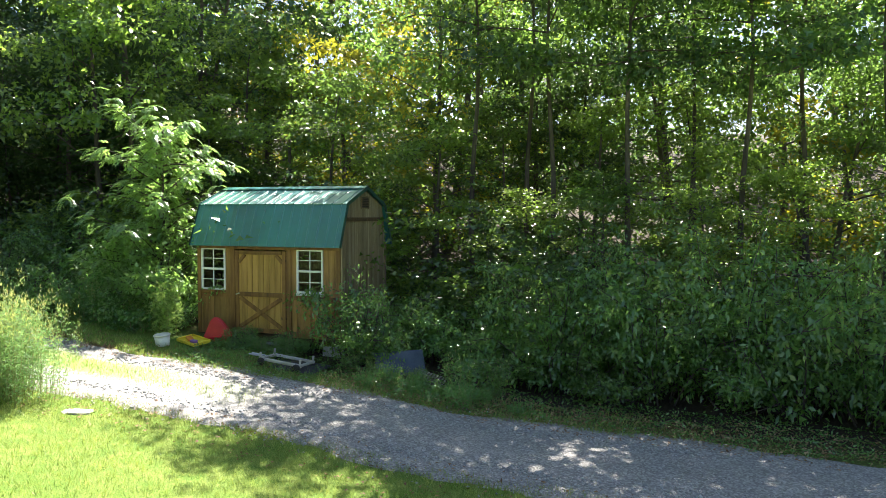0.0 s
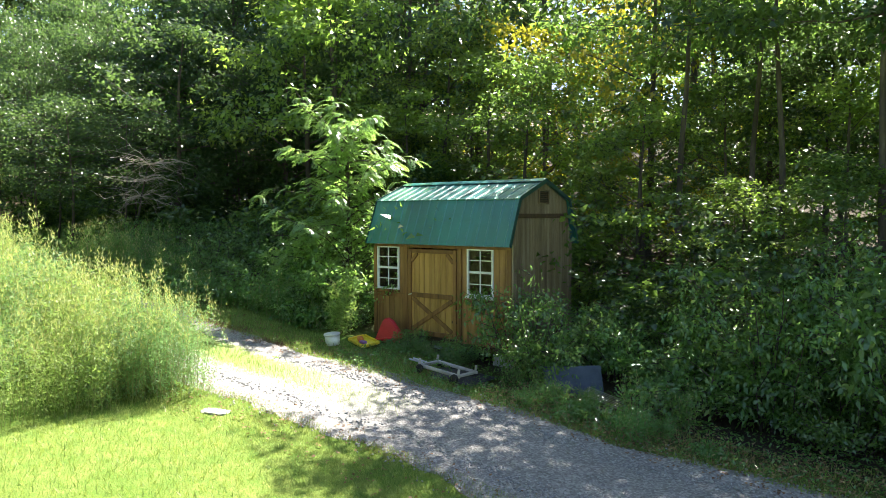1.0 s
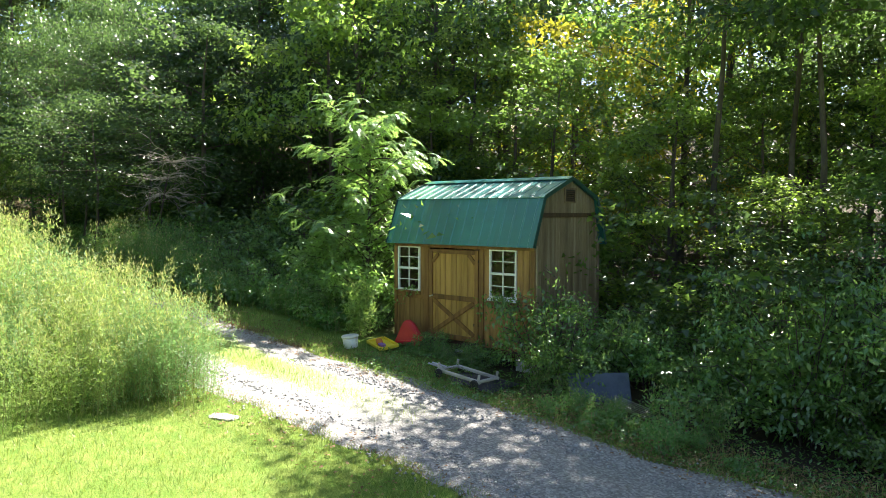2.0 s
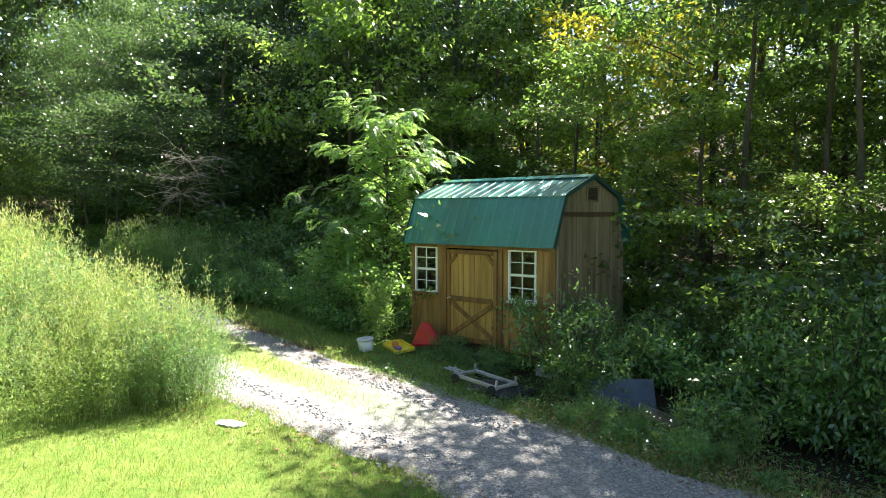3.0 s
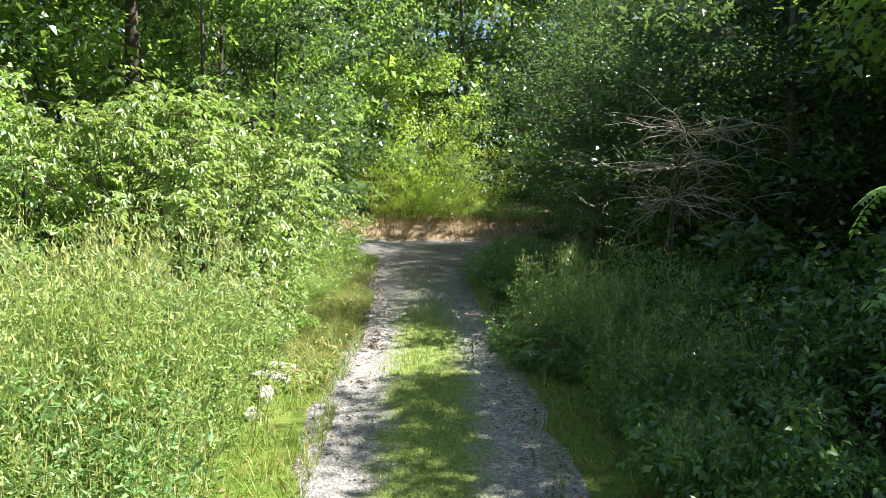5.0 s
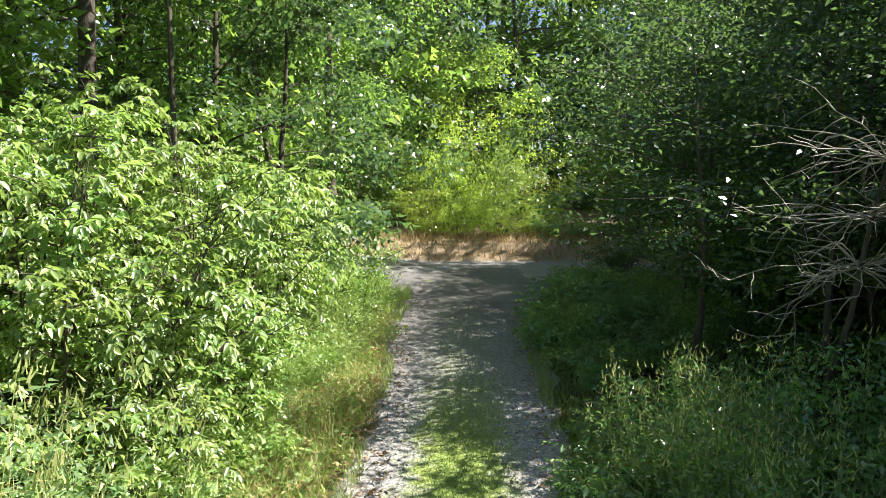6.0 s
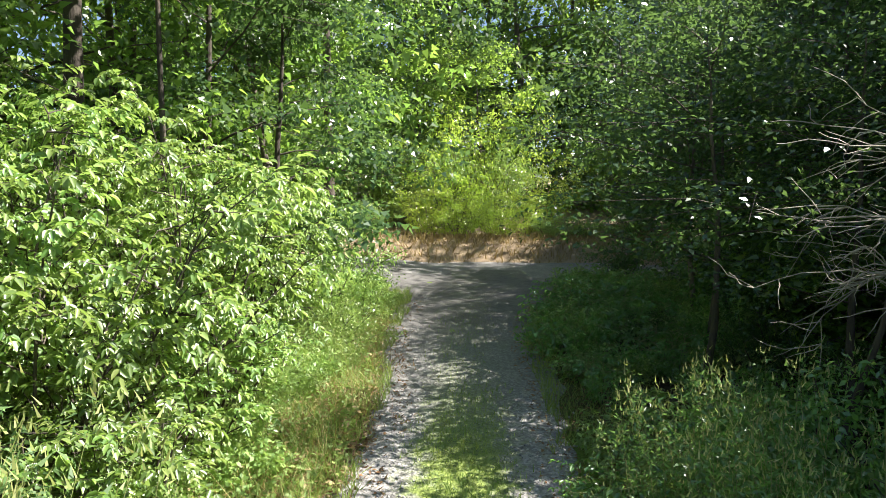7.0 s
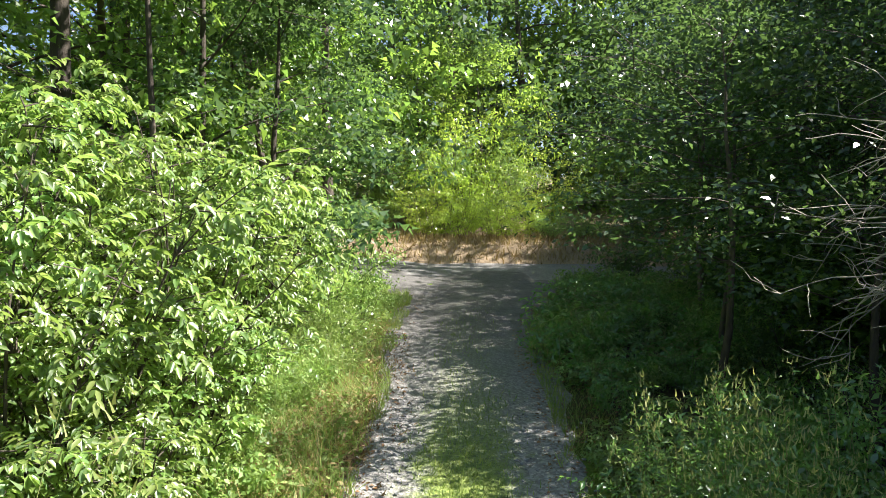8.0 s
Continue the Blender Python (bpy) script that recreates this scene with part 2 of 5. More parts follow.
def axis_steps(lo, hi, step, far):
    a = np.arange(lo, hi + step / 2, step)
    out = [hi]
    d = step
    while out[-1] < far:
        d *= 1.35
        out.append(out[-1] + d)
    low = [lo]
    d = step
    while low[-1] > -far:
        d *= 1.35
        low.append(low[-1] - d)
    return np.concatenate([low[:0:-1], a, out[1:]])


def sheet(name, xs, ys, height):
    X, Y = np.meshgrid(xs, ys, indexing="ij")
    v = np.stack([X, Y, height(X, Y)], -1).reshape(-1, 3)
    i = np.arange((len(xs) - 1) * (len(ys) - 1))
    a = i // (len(ys) - 1) * len(ys) + i % (len(ys) - 1)
    me = mesh_np(name, v, np.stack([a, a + len(ys), a + len(ys) + 1, a + 1], 1))
    me.polygons.foreach_set("use_smooth", np.ones(len(i), dtype=bool))
    return me


def ground_material():
    m, n, l = nodes_of("turf_and_forest_floor")
    b = n["Principled BSDF"]
    tc = n.new("ShaderNodeTexCoord").outputs["Object"]
    sep = n.new("ShaderNodeSeparateXYZ")
    l.new(tc, sep.inputs[0])
    broad, fine, mid = tex(n, l, "noise", 0.5, tc), tex(n, l, "noise", 45, tc, 6, 0.75), tex(n, l, "noise", 4, tc)
    lawn = ramp(n, [(0.3, (0.085, 0.14, 0.026)), (0.5, (0.16, 0.235, 0.045)), (0.72, (0.27, 0.32, 0.075))])
    l.new(fine.outputs[0], lawn.inputs[0])
    lush = ramp(n, [(0.35, (0.7, 0.85, 0.6)), (0.65, (1.15, 1.05, 1.1))])
    l.new(mid.outputs[0], lush.inputs[0])
    lawn2 = mixed(n, l, 1.0, lawn.outputs[0], lush.outputs[0], "MULTIPLY")
    floor = ramp(n, [(0.3, (0.022, 0.018, 0.011)), (0.5, (0.055, 0.041, 0.025)), (0.75, (0.12, 0.086, 0.05))])
    l.new(fine.outputs[0], floor.inputs[0])
    edge = n.new("ShaderNodeMath")          # woods begin behind the road verge
    edge.operation = "MULTIPLY_ADD"
    l.new(mid.outputs[0], edge.inputs[0])
    edge.inputs[1].default_value = 1.6
    shift = n.new("ShaderNodeMapRange")      # the grassy verge is wider along the upper drive
    shift.inputs[1].default_value, shift.inputs[2].default_value = -3.5, 1.5
    shift.inputs[3].default_value, shift.inputs[4].default_value = -1.3, 0.0
    l.new(sep.outputs[0], shift.inputs[0])
    both = n.new("ShaderNodeMath")
    both.operation = "ADD"
    l.new(sep.outputs[1], both.inputs[0])
    l.new(shift.outputs[0], both.inputs[1])
    under = n.new("ShaderNodeMapRange")      # bare mould under the trees beside the upper drive
    under.inputs[1].default_value, under.inputs[2].default_value = -11.5, -14.0
    under.inputs[3].default_value, under.inputs[4].default_value = 0.0, 3.3
    l.new(sep.outputs[0], under.inputs[0])
    more = n.new("ShaderNodeMath")
    more.operation = "ADD"
    l.new(both.outputs[0], more.inputs[0])
    l.new(under.outputs[0], more.inputs[1])
    l.new(more.outputs[0], edge.inputs[2])
    wood = n.new("ShaderNodeMapRange")
    wood.inputs[1].default_value, wood.inputs[2].default_value = -1.6, 0.4
    l.new(edge.outputs[0], wood.inputs[0])
    bank = n.new("ShaderNodeMapRange")       # dry tan earth of the bank beyond the lane
    bank.inputs[1].default_value, bank.inputs[2].default_value = -28.4, -28.8
    l.new(sep.outputs[0], bank.inputs[0])
    earth = ramp(n, [(0.3, (0.2, 0.14, 0.085)), (0.55, (0.33, 0.25, 0.165)), (0.75, (0.45, 0.37, 0.27))])
    l.new(fine.outputs[0], earth.inputs[0])
    l.new(mixed(n, l, bank.outputs[0], mixed(n, l, wood.outputs[0], lawn2, floor.outputs[0]), earth.outputs[0]), b.inputs["Base Color"])
    b.inputs["Roughness"].default_value = 0.9
    b.inputs["Specular IOR Level"].default_value = 0.2
    bp = n.new("ShaderNodeBump")
    bp.inputs["Strength"].default_value, bp.inputs["Distance"].default_value = 0.8, 0.04
    l.new(fine.outputs[0], bp.inputs["Height"])
    l.new(bp.outputs[0], b.inputs["Normal"])
    return m


def gravel_material(name, bare=False, tan=(0.2, 0.18, 0.15), tan_light=(0.33, 0.3, 0.25), share=0.4):
    m, n, l = nodes_of(name)
    b = n["Principled BSDF"]
    tc = n.new("ShaderNodeTexCoord").outputs["Object"]
    sep = n.new("ShaderNodeSeparateXYZ")
    l.new(tc, sep.inputs[0])
    vo = tex(n, l, "voronoi", 38, tc)
    vo2 = tex(n, l, "voronoi", 17, tc)
    mid, broad = tex(n, l, "noise", 5, tc, 5), tex(n, l, "noise", 0.9, tc)
    bw = n.new("ShaderNodeRGBToBW")
    l.new(vo.outputs["Color"], bw.inputs[0])
    stone = ramp(n, [(0.1, (0.07, 0.07, 0.075)), (0.5, (0.19, 0.19, 0.2)), (0.9, (0.43, 0.42, 0.41))])
    l.new(bw.outputs[0], stone.inputs[0])
    dust = ramp(n, [(0.3, tan), (0.7, tan_light)])
    l.new(broad.outputs[0], dust.inputs[0])
    col = mixed(n, l, share, stone.outputs[0], dust.outputs[0])
    if not bare:
        turf = ramp(n, [(0.2, (0.1, 0.15, 0.02)), (0.6, (0.2, 0.26, 0.04))])
        l.new(vo2.outputs["Distance"], turf.inputs[0])
        wob = n.new("ShaderNodeMath")        # grass strip between the wheel tracks
        wob.operation = "MULTIPLY_ADD"
        l.new(mid.outputs[0], wob.inputs[0])
        wob.inputs[1].default_value = 1.0
        bend = n.new("ShaderNodeMath")       # follow the slight turn of the drive
        bend.operation = "MULTIPLY_ADD"
        l.new(sep.outputs[0], bend.inputs[0])
        bend.inputs[1].default_value = -0.055
        l.new(sep.outputs[1], bend.inputs[2])
        l.new(bend.outputs[0], wob.inputs[2])
        away = n.new("ShaderNodeMath")
        away.operation = "ADD"
        l.new(wob.outputs[0], away.inputs[0])
        away.inputs[1].default_value = 3.36 - 0.5
        ab = n.new("ShaderNodeMath")
        ab.operation = "ABSOLUTE"
        l.new(away.outputs[0], ab.inputs[0])
        strip = n.new("ShaderNodeMapRange")
        strip.inputs[1].default_value, strip.inputs[2].default_value = 0.62, 0.3
        l.new(ab.outputs[0], strip.inputs[0])
        along = n.new("ShaderNodeMapRange")
        along.inputs[1].default_value, along.inputs[2].default_value = 0.5, -3.0
        l.new(sep.outputs[0], along.inputs[0])
        k = n.new("ShaderNodeMath")
        k.operation = "MULTIPLY"
        l.new(strip.outputs[0], k.inputs[0])
        l.new(along.outputs[0], k.inputs[1])
        fade = n.new("ShaderNodeMapRange")   # thin grass under the trees
        fade.inputs[1].default_value, fade.inputs[2].default_value = -15.5, -12.5
        fade.inputs[3].default_value, fade.inputs[4].default_value = 0.25, 1.0
        l.new(sep.outputs[0], fade.inputs[0])
        k3 = n.new("ShaderNodeMath")
        k3.operation = "MULTIPLY"
        l.new(k.outputs[0], k3.inputs[0])
        l.new(fade.outputs[0], k3.inputs[1])
        k2 = n.new("ShaderNodeMath")
        k2.operation = "MULTIPLY"
        l.new(k3.outputs[0], k2.inputs[0])
        k2.inputs[1].default_value = 0.92
        col = mixed(n, l, k2.outputs[0], col, turf.outputs[0])
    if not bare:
        tree_shade = n.new("ShaderNodeMapRange")   # dark grey under the trees: their shade put into the gravel colour
        tree_shade.inputs[1].default_value, tree_shade.inputs[2].default_value = -14.0, -20.0
        l.new(sep.outputs[0], tree_shade.inputs[0])
        shade_grey = ramp(n, [(0.3, (0.055, 0.05, 0.046)), (0.7, (0.13, 0.122, 0.115))])
        l.new(mid.outputs[0], shade_grey.inputs[0])
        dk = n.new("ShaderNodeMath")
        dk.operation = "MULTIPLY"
        l.new(tree_shade.outputs[0], dk.inputs[0])
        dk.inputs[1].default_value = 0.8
        col = mixed(n, l, dk.outputs[0], col, shade_grey.outputs[0])
    l.new(col, b.inputs["Base Color"])
    b.inputs["Roughness"].default_value = 0.85
    bp = n.new("ShaderNodeBump")
    bp.inputs["Strength"].default_value, bp.inputs["Distance"].default_value = 0.6, 0.02
    l.new(vo.outputs["Distance"], bp.inputs["Height"])
    l.new(bp.outputs[0], b.inputs["Normal"])
    return m


ground = part("ground", sheet("ground", axis_steps(-30, 14, 0.4, 300), axis_steps(-16, 14, 0.4, 300), ground_z), ground_material())
tagged(ground, "sunlit lawn turning into leaf-strewn forest floor", "ground", kind="structure")


def road_line(x):
    """Middle of the drive at x."""
    return np.interp(x, [-30, -27, -22, -19, -17, -15, -12.5, -9, -5.7, -1.5, 1.2, 4, 9, 30], [-4.2, -4.2, -4.35, -4.5, -4.42, -4.17, -4.06, -3.87, -3.68, -3.6, -3.25, -3.15, -2.95, -2.7])


def road_half(x):
    return np.interp(x, [-27, -24, -22, -20, -17.5, -12.5, -9, -5, 0, 3, 30], [2.9, 2.1, 1.6, 1.25, 1.12, 0.95, 1.02, 1.11, 1.2, 1.3, 1.5])


def drive_mesh():
    xs, s = np.arange(-27.2, 20, 0.22), np.linspace(-1.25, 1.25, 21)
    X, S = np.meshgrid(xs, s, indexing="ij")
    k = np.sign(S) * 2.3
    ragged = 1 + 0.05 * np.sin(X * 0.83 + k) + 0.045 * np.sin(X * 2.17 + 2 * k) + 0.03 * np.sin(X * 5.3 + 3 * k) + 0.02 * np.sin(X * 9.1 + k)
    Y = road_line(X) + S * road_half(X) * ragged
    rut = 0.02 - 0.03 * np.exp(-((np.abs(S) - 0.62) / 0.22) ** 2)
    Z = ground_z(X, Y) + rut + np.where(np.abs(S) > 1.05, -0.06 * (np.abs(S) - 1.05) / 0.2, 0.0) + 0.012
    v = np.stack([X, Y, Z], -1).reshape(-1, 3)
    i = np.arange((len(xs) - 1) * 20)
    a = i // 20 * 21 + i % 20
    me = mesh_np("road", v, np.stack([a, a + 21, a + 22, a + 1], 1))
    me.polygons.foreach_set("use_smooth", np.ones(len(i), dtype=bool))
    return me


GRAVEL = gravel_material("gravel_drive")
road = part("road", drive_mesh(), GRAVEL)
tagged(road, "two-track gravel drive with a grassy middle strip", "road", kind="structure")
lane = part("road", sheet("crossing_lane", np.linspace(-29.0, -25.6, 10), np.arange(-22, 20, 0.5), lambda x, y: ground_z(x, y) + 0.03 - 0.02 * np.abs(x + 27.2) / 1.8), gravel_material("grey_gravel_lane", True, (0.13, 0.12, 0.11), (0.22, 0.2, 0.18), 0.6))
tagged(lane, "grey gravel lane crossing at the head of the drive", "road", kind="structure")


# ---- the shed ----
WOOD = surface("stained_pine_boards", [(0.3, (0.15, 0.072, 0.024)), (0.5, (0.27, 0.145, 0.045)), (0.72, (0.37, 0.21, 0.075))], 2.2, 22, 0.62, 0.35, (4, 4, 0.35))
WOOD_DOOR = surface("door_planks", [(0.3, (0.23, 0.125, 0.034)), (0.5, (0.38, 0.215, 0.058)), (0.72, (0.48, 0.285, 0.09))], 2.2, 22, 0.6, 0.35, (4, 4, 0.35))
WOOD_TRIM = surface("stained_trim", [(0.3, (0.1, 0.045, 0.014)), (0.5, (0.19, 0.09, 0.027)), (0.72, (0.28, 0.145, 0.045))], 2.2, 22, 0.6, 0.35, (4, 4, 0.35))
WOOD_GREY = surface("weathered_gable_boards", [(0.3, (0.13, 0.085, 0.045)), (0.5, (0.22, 0.155, 0.09)), (0.75, (0.36, 0.28, 0.19))], 1.6, 20, 0.75, 0.4, (4, 4, 0.3), spread=0.5)
WOOD_DARK = surface("dark_trim", [(0.3, (0.05, 0.026, 0.012)), (0.7, (0.11, 0.06, 0.028))], 2, 25, 0.7, 0.3, (4, 4, 0.4))
ROOF_GREEN = surface("green_painted_steel", [(0.3, (0.005, 0.105, 0.105)), (0.55, (0.008, 0.15, 0.15)), (0.8, (0.02, 0.2, 0.195))], 1.3, 40, 0.33, 0.04, spread=0.25, spec=0.9)
ROOF_GREEN.node_tree.nodes["Principled BSDF"].inputs["Coat Weight"].default_value = 1.0
ROOF_GREEN.node_tree.nodes["Principled BSDF"].inputs["Coat Roughness"].default_value = 0.3
ROOF_EDGE = surface("dark_green_flashing", [(0.3, (0.01, 0.05, 0.04)), (0.7, (0.02, 0.085, 0.07))], 2, 40, 0.4, 0.05)
WHITE = surface("white_window_vinyl", [(0.3, (0.7, 0.7, 0.68)), (0.7, (0.84, 0.84, 0.82))], 3, 40, 0.45, 0.05)
BLOCK = surface("concrete_block", [(0.3, (0.22, 0.21, 0.2)), (0.7, (0.4, 0.39, 0.37))], 6, 60, 0.9, 0.5)
BLACK = surface("dark_louvre", [(0.3, (0.012, 0.011, 0.01)), (0.7, (0.03, 0.027, 0.024))], 6, 40, 0.7, 0.2)
STEEL = surface("galvanised_steel", [(0.3, (0.35, 0.35, 0.36)), (0.7, (0.6, 0.6, 0.6))], 6, 60, 0.4, 0.1, metal=0.9)


def glass_material():
    m, n, l = nodes_of("window_glass")
    b = n["Principled BSDF"]
    tc = n.new("ShaderNodeTexCoord").outputs["Object"]
    t = tex(n, l, "noise", 2.5, tc)
    bp = n.new("ShaderNodeBump")
    bp.inputs["Strength"].default_value, bp.inputs["Distance"].default_value = 0.12, 0.02
    l.new(t.outputs[0], bp.inputs["Height"])
    l.new(bp.outputs[0], b.inputs["Normal"])
    b.inputs["Base Color"].default_value = (0.9, 0.95, 0.92, 1)
    b.inputs["Roughness"].default_value, b.inputs["Transmission Weight"].default_value, b.inputs["IOR"].default_value = 0.03, 1.0, 1.5
    return m


GLASS = glass_material()
X0, X1, DEPTH, Z0, ZE, ZB, ZR = -3.42, 0.05, 2.18, 0.38, 2.3, 3.15, 3.51
YM = DEPTH / 2
YB0, YB1 = 0.2, DEPTH - 0.2
shed = thing("shed", pose(0, 0, 0), "small gambrel-roofed wooden garden shed with green metal roof, standing on blocks", "shed")
holes = [(-3.32, -2.71, 1.3, 2.23), (-2.46, -1.2, Z0, 2.2), (-0.96, -0.35, 1.3, 2.23)]


def board(x0, x1, z0, z1):
    bm = bmesh.new()
    return box(bm, x0 + 0.002, x1 - 0.002, 0.0, 0.018, z0, z1, 0.004)


def front_wall():
    wall = part("front_wall", box(bmesh.new(), X0, X0 + 0.09, 0.02, 0.05, Z0, ZE), WOOD_TRIM, shed)
    cuts = sorted({X0, X1, *(h[0] for h in holes), *(h[1] for h in holes)})
    for a, b in zip(cuts, cuts[1:]):
        k = max(1, round((b - a) / 0.15))
        for i in range(k):
            p, q = a + (b - a) * i / k, a + (b - a) * (i + 1) / k
            spans = [(Z0, ZE)]
            for h in holes:
                if h[0] <= (p + q) / 2 <= h[1]:
                    spans = [(Z0, h[2]), (h[3], ZE)]
            for s, t in spans:
                if t - s > 0.02:
                    part("board", board(p, q, s, t), WOOD, wall)
    # backing frame behind the boards
    for x in (-3.4, -2.62, -1.12, 0.0):
        part("stud", box(bmesh.new(), x - 0.03, x + 0.03, 0.022, 0.1, Z0, ZE), WOOD_DARK, wall)
    for x0, x1, z0, z1 in ((X0, X0 + 0.09, Z0, ZE), (X1 - 0.09, X1, Z0, ZE), (-2.58, -2.46, Z0, ZE), (-1.2, -1.09, Z0, ZE), (-2.46, -1.2, 2.2, ZE)):
        part("trim", box(bmesh.new(), x0 + 0.003, x1 - 0.003, -0.032, -0.001, z0, z1, 0.004), WOOD_TRIM, wall)
    for x0, x1 in ((X0 + 0.09, -2.58), (-1.09, X1 - 0.09)):
        part("trim", box(bmesh.new(), x0, x1, -0.018, -0.001, 1.17, 1.25, 0.003), WOOD_TRIM, wall)


def shed_door():
    door = part("door", box(bmesh.new(), -2.45, -1.21, 0.02, 0.035, 0.44, 2.18), WOOD_DARK, shed, "plank door with clipped upper corners and crossed lower braces")
    k = 9
    for i in range(k):
        a, b = -2.44 + 1.22 * i / k, -2.44 + 1.22 * (i + 1) / k
        part("plank", box(bmesh.new(), a + 0.002, b - 0.002, -0.004, 0.011, 0.45, 2.17, 0.005), WOOD_DOOR, door)
    f = -0.006
    for x0, x1, z0, z1 in ((-2.45, -2.36, 0.44, 2.18), (-1.3, -1.21, 0.44, 2.18), (-2.36, -1.3, 2.09, 2.18), (-2.36, -1.3, 0.44, 0.54), (-2.36, -1.3, 1.2, 1.3)):
        part("rail" if x1 - x0 > 0.2 else "stile", box(bmesh.new(), x0 + 0.004, x1 - 0.004, -0.038, f, z0 + 0.004, z1 - 0.004, 0.004), WOOD_TRIM, door)
    for s in (1, -1):
        xc = -1.83 - s * 0.53
        part("corner_brace", beam(bmesh.new(), (xc, -0.02, 1.93), (xc + s * 0.15, -0.02, 2.09), 0.07, 0.028), WOOD_TRIM, door)
    part("cross_brace", beam(bmesh.new(), (-2.34, -0.02, 0.56), (-1.32, -0.02, 1.18), 0.085, 0.03), WOOD_TRIM, door)
    part("cross_brace", beam(bmesh.new(), (-2.34, -0.018, 1.18), (-1.32, -0.018, 0.56), 0.085, 0.022), WOOD_TRIM, door)
    for z in (0.75, 1.95):
        part("hinge", box(bmesh.new(), -1.32, -1.2, -0.032, -0.027, z, z + 0.05, 0.002), BLACK, door)
    part("latch", beam(bmesh.new(), (-2.43, -0.045, 1.24), (-2.34, -0.045, 1.27), 0.025, 0.02), STEEL, door, "pale metal latch")


def shed_window(x0, x1, z0=1.32, z1=2.22):
    w = part("window", box(bmesh.new(), x0, x1, -0.03, 0.03, z0, z0 + 0.035, 0.004), WHITE, shed, "white vinyl double-hung window with divided panes")
    for a, b, c, d in ((x0, x0 + 0.035, z0 + 0.035, z1 - 0.035), (x1 - 0.035, x1, z0 + 0.035, z1 - 0.035), (x0, x1, z1 - 0.035, z1)):
        part("frame", box(bmesh.new(), a, b, -0.03, 0.03, c, d, 0.004), WHITE, w)
    zm, xm = (z0 + z1) / 2, (x0 + x1) / 2
    part("meeting_rail", box(bmesh.new(), x0 + 0.035, x1 - 0.035, -0.024, 0.02, zm - 0.022, zm + 0.022, 0.004), WHITE, w)
    part("muntin", box(bmesh.new(), xm - 0.009, xm + 0.009, -0.016, 0.004, z0 + 0.035, zm - 0.022), WHITE, w)
    part("muntin", box(bmesh.new(), xm - 0.009, xm + 0.009, -0.016, 0.004, zm + 0.022, z1 - 0.035), WHITE, w)
    for zz in ((z0 + zm) / 2, (z1 + zm) / 2):
        for a, b in ((x0 + 0.035, xm - 0.009), (xm + 0.009, x1 - 0.035)):
            part("muntin", box(bmesh.new(), a, b, -0.015, 0.004, zz - 0.008, zz + 0.008), WHITE, w)
    for i, (a, b) in enumerate(((z0 + 0.035, zm - 0.022), (zm + 0.022, z1 - 0.035))):
        bm = bmesh.new()
        vs = [bm.verts.new(p) for p in ((x0 + 0.035, 0.008, a), (x1 - 0.035, 0.008, a), (x1 - 0.035, 0.008, b), (x0 + 0.035, 0.008, b))]
        bm.faces.new(vs)
        pane = part("pane", bm, GLASS, w)
        pane.visible_shadow = False
    part("sill", box(bmesh.new(), x0 - 0.03, x1 + 0.03, -0.05, -0.031, z0 - 0.05, z0 - 0.001, 0.005), WHITE if x0 > -2 else WOOD_TRIM, w)


def gable_top(y):
    """Height of the wall under the gambrel roof at depth y."""
    y = min(y, DEPTH - y)
    return ZE + (ZB - ZE) * y / YB0 if y < YB0 else ZB + (ZR - ZB) * (y - YB0) / (YM - YB0)


def gable(x, out, material, name):
    wall = part(name, box(bmesh.new(), x - out * 0.05, x - out * 0.022, 0.02, DEPTH - 0.02, Z0, ZE), WOOD_DARK, shed)
    k = 14
    for i in range(k):
        a, b = DEPTH * i / k + 0.002, DEPTH * (i + 1) / k - 0.002
        mid = sorted({a, b, *(v for v in (YB0, YB1, YM) if a < v < b)})
        bm = bmesh.new()
        rings = []
        for xx in (x - out * 0.02, x):
            rings.append([bm.verts.new((xx, a, Z0)), bm.verts.new((xx, b, Z0))] + [bm.verts.new((xx, v, gable_top(v) - 0.015)) for v in reversed(mid)])
        bm.faces.new(rings[0])
        bm.faces.new(rings[1][::-1])
        for j in range(len(rings[0])):
            j2 = (j + 1) % len(rings[0])
            bm.faces.new((rings[0][j2], rings[0][j], rings[1][j], rings[1][j2]))
        bmesh.ops.recalc_face_normals(bm, faces=bm.faces)
        part("board", bm, material, wall)
    xa, xb = sorted((x + out * 0.001, x + out * 0.022))
    part("band", box(bmesh.new(), xa, xb, 0.14, DEPTH - 0.14, 2.8, 2.88, 0.004), WOOD_DARK, wall)
    for y0, y1 in ((0.0, 0.09), (DEPTH - 0.09, DEPTH)):
        part("trim", box(bmesh.new(), xa, xb, y0, y1, Z0, ZE, 0.003), WOOD_GREY, wall)
    if out > 0:
        vent = part("vent", box(bmesh.new(), x + 0.001, x + 0.012, YM - 0.19, YM + 0.19, 3.08, 3.33), BLACK, wall, "dark louvred gable vent")
        for i in range(6):
            z = 3.1 + i * 0.036
            part("slat", beam(bmesh.new(), (x + 0.02, YM - 0.165, z), (x + 0.02, YM + 0.165, z), 0.004, 0.034, (1, 0, -0.8), 0), WOOD_DARK, vent)
        for y0, y1, z0, z1 in ((YM - 0.2, YM - 0.165, 3.06, 3.34), (YM + 0.165, YM + 0.2, 3.06, 3.34), (YM - 0.165, YM + 0.165, 3.06, 3.09), (YM - 0.165, YM + 0.165, 3.31, 3.34)):
            part("vent_frame", box(bmesh.new(), x + 0.013, x + 0.03, y0, y1, z0, z1), WOOD_GREY, vent)


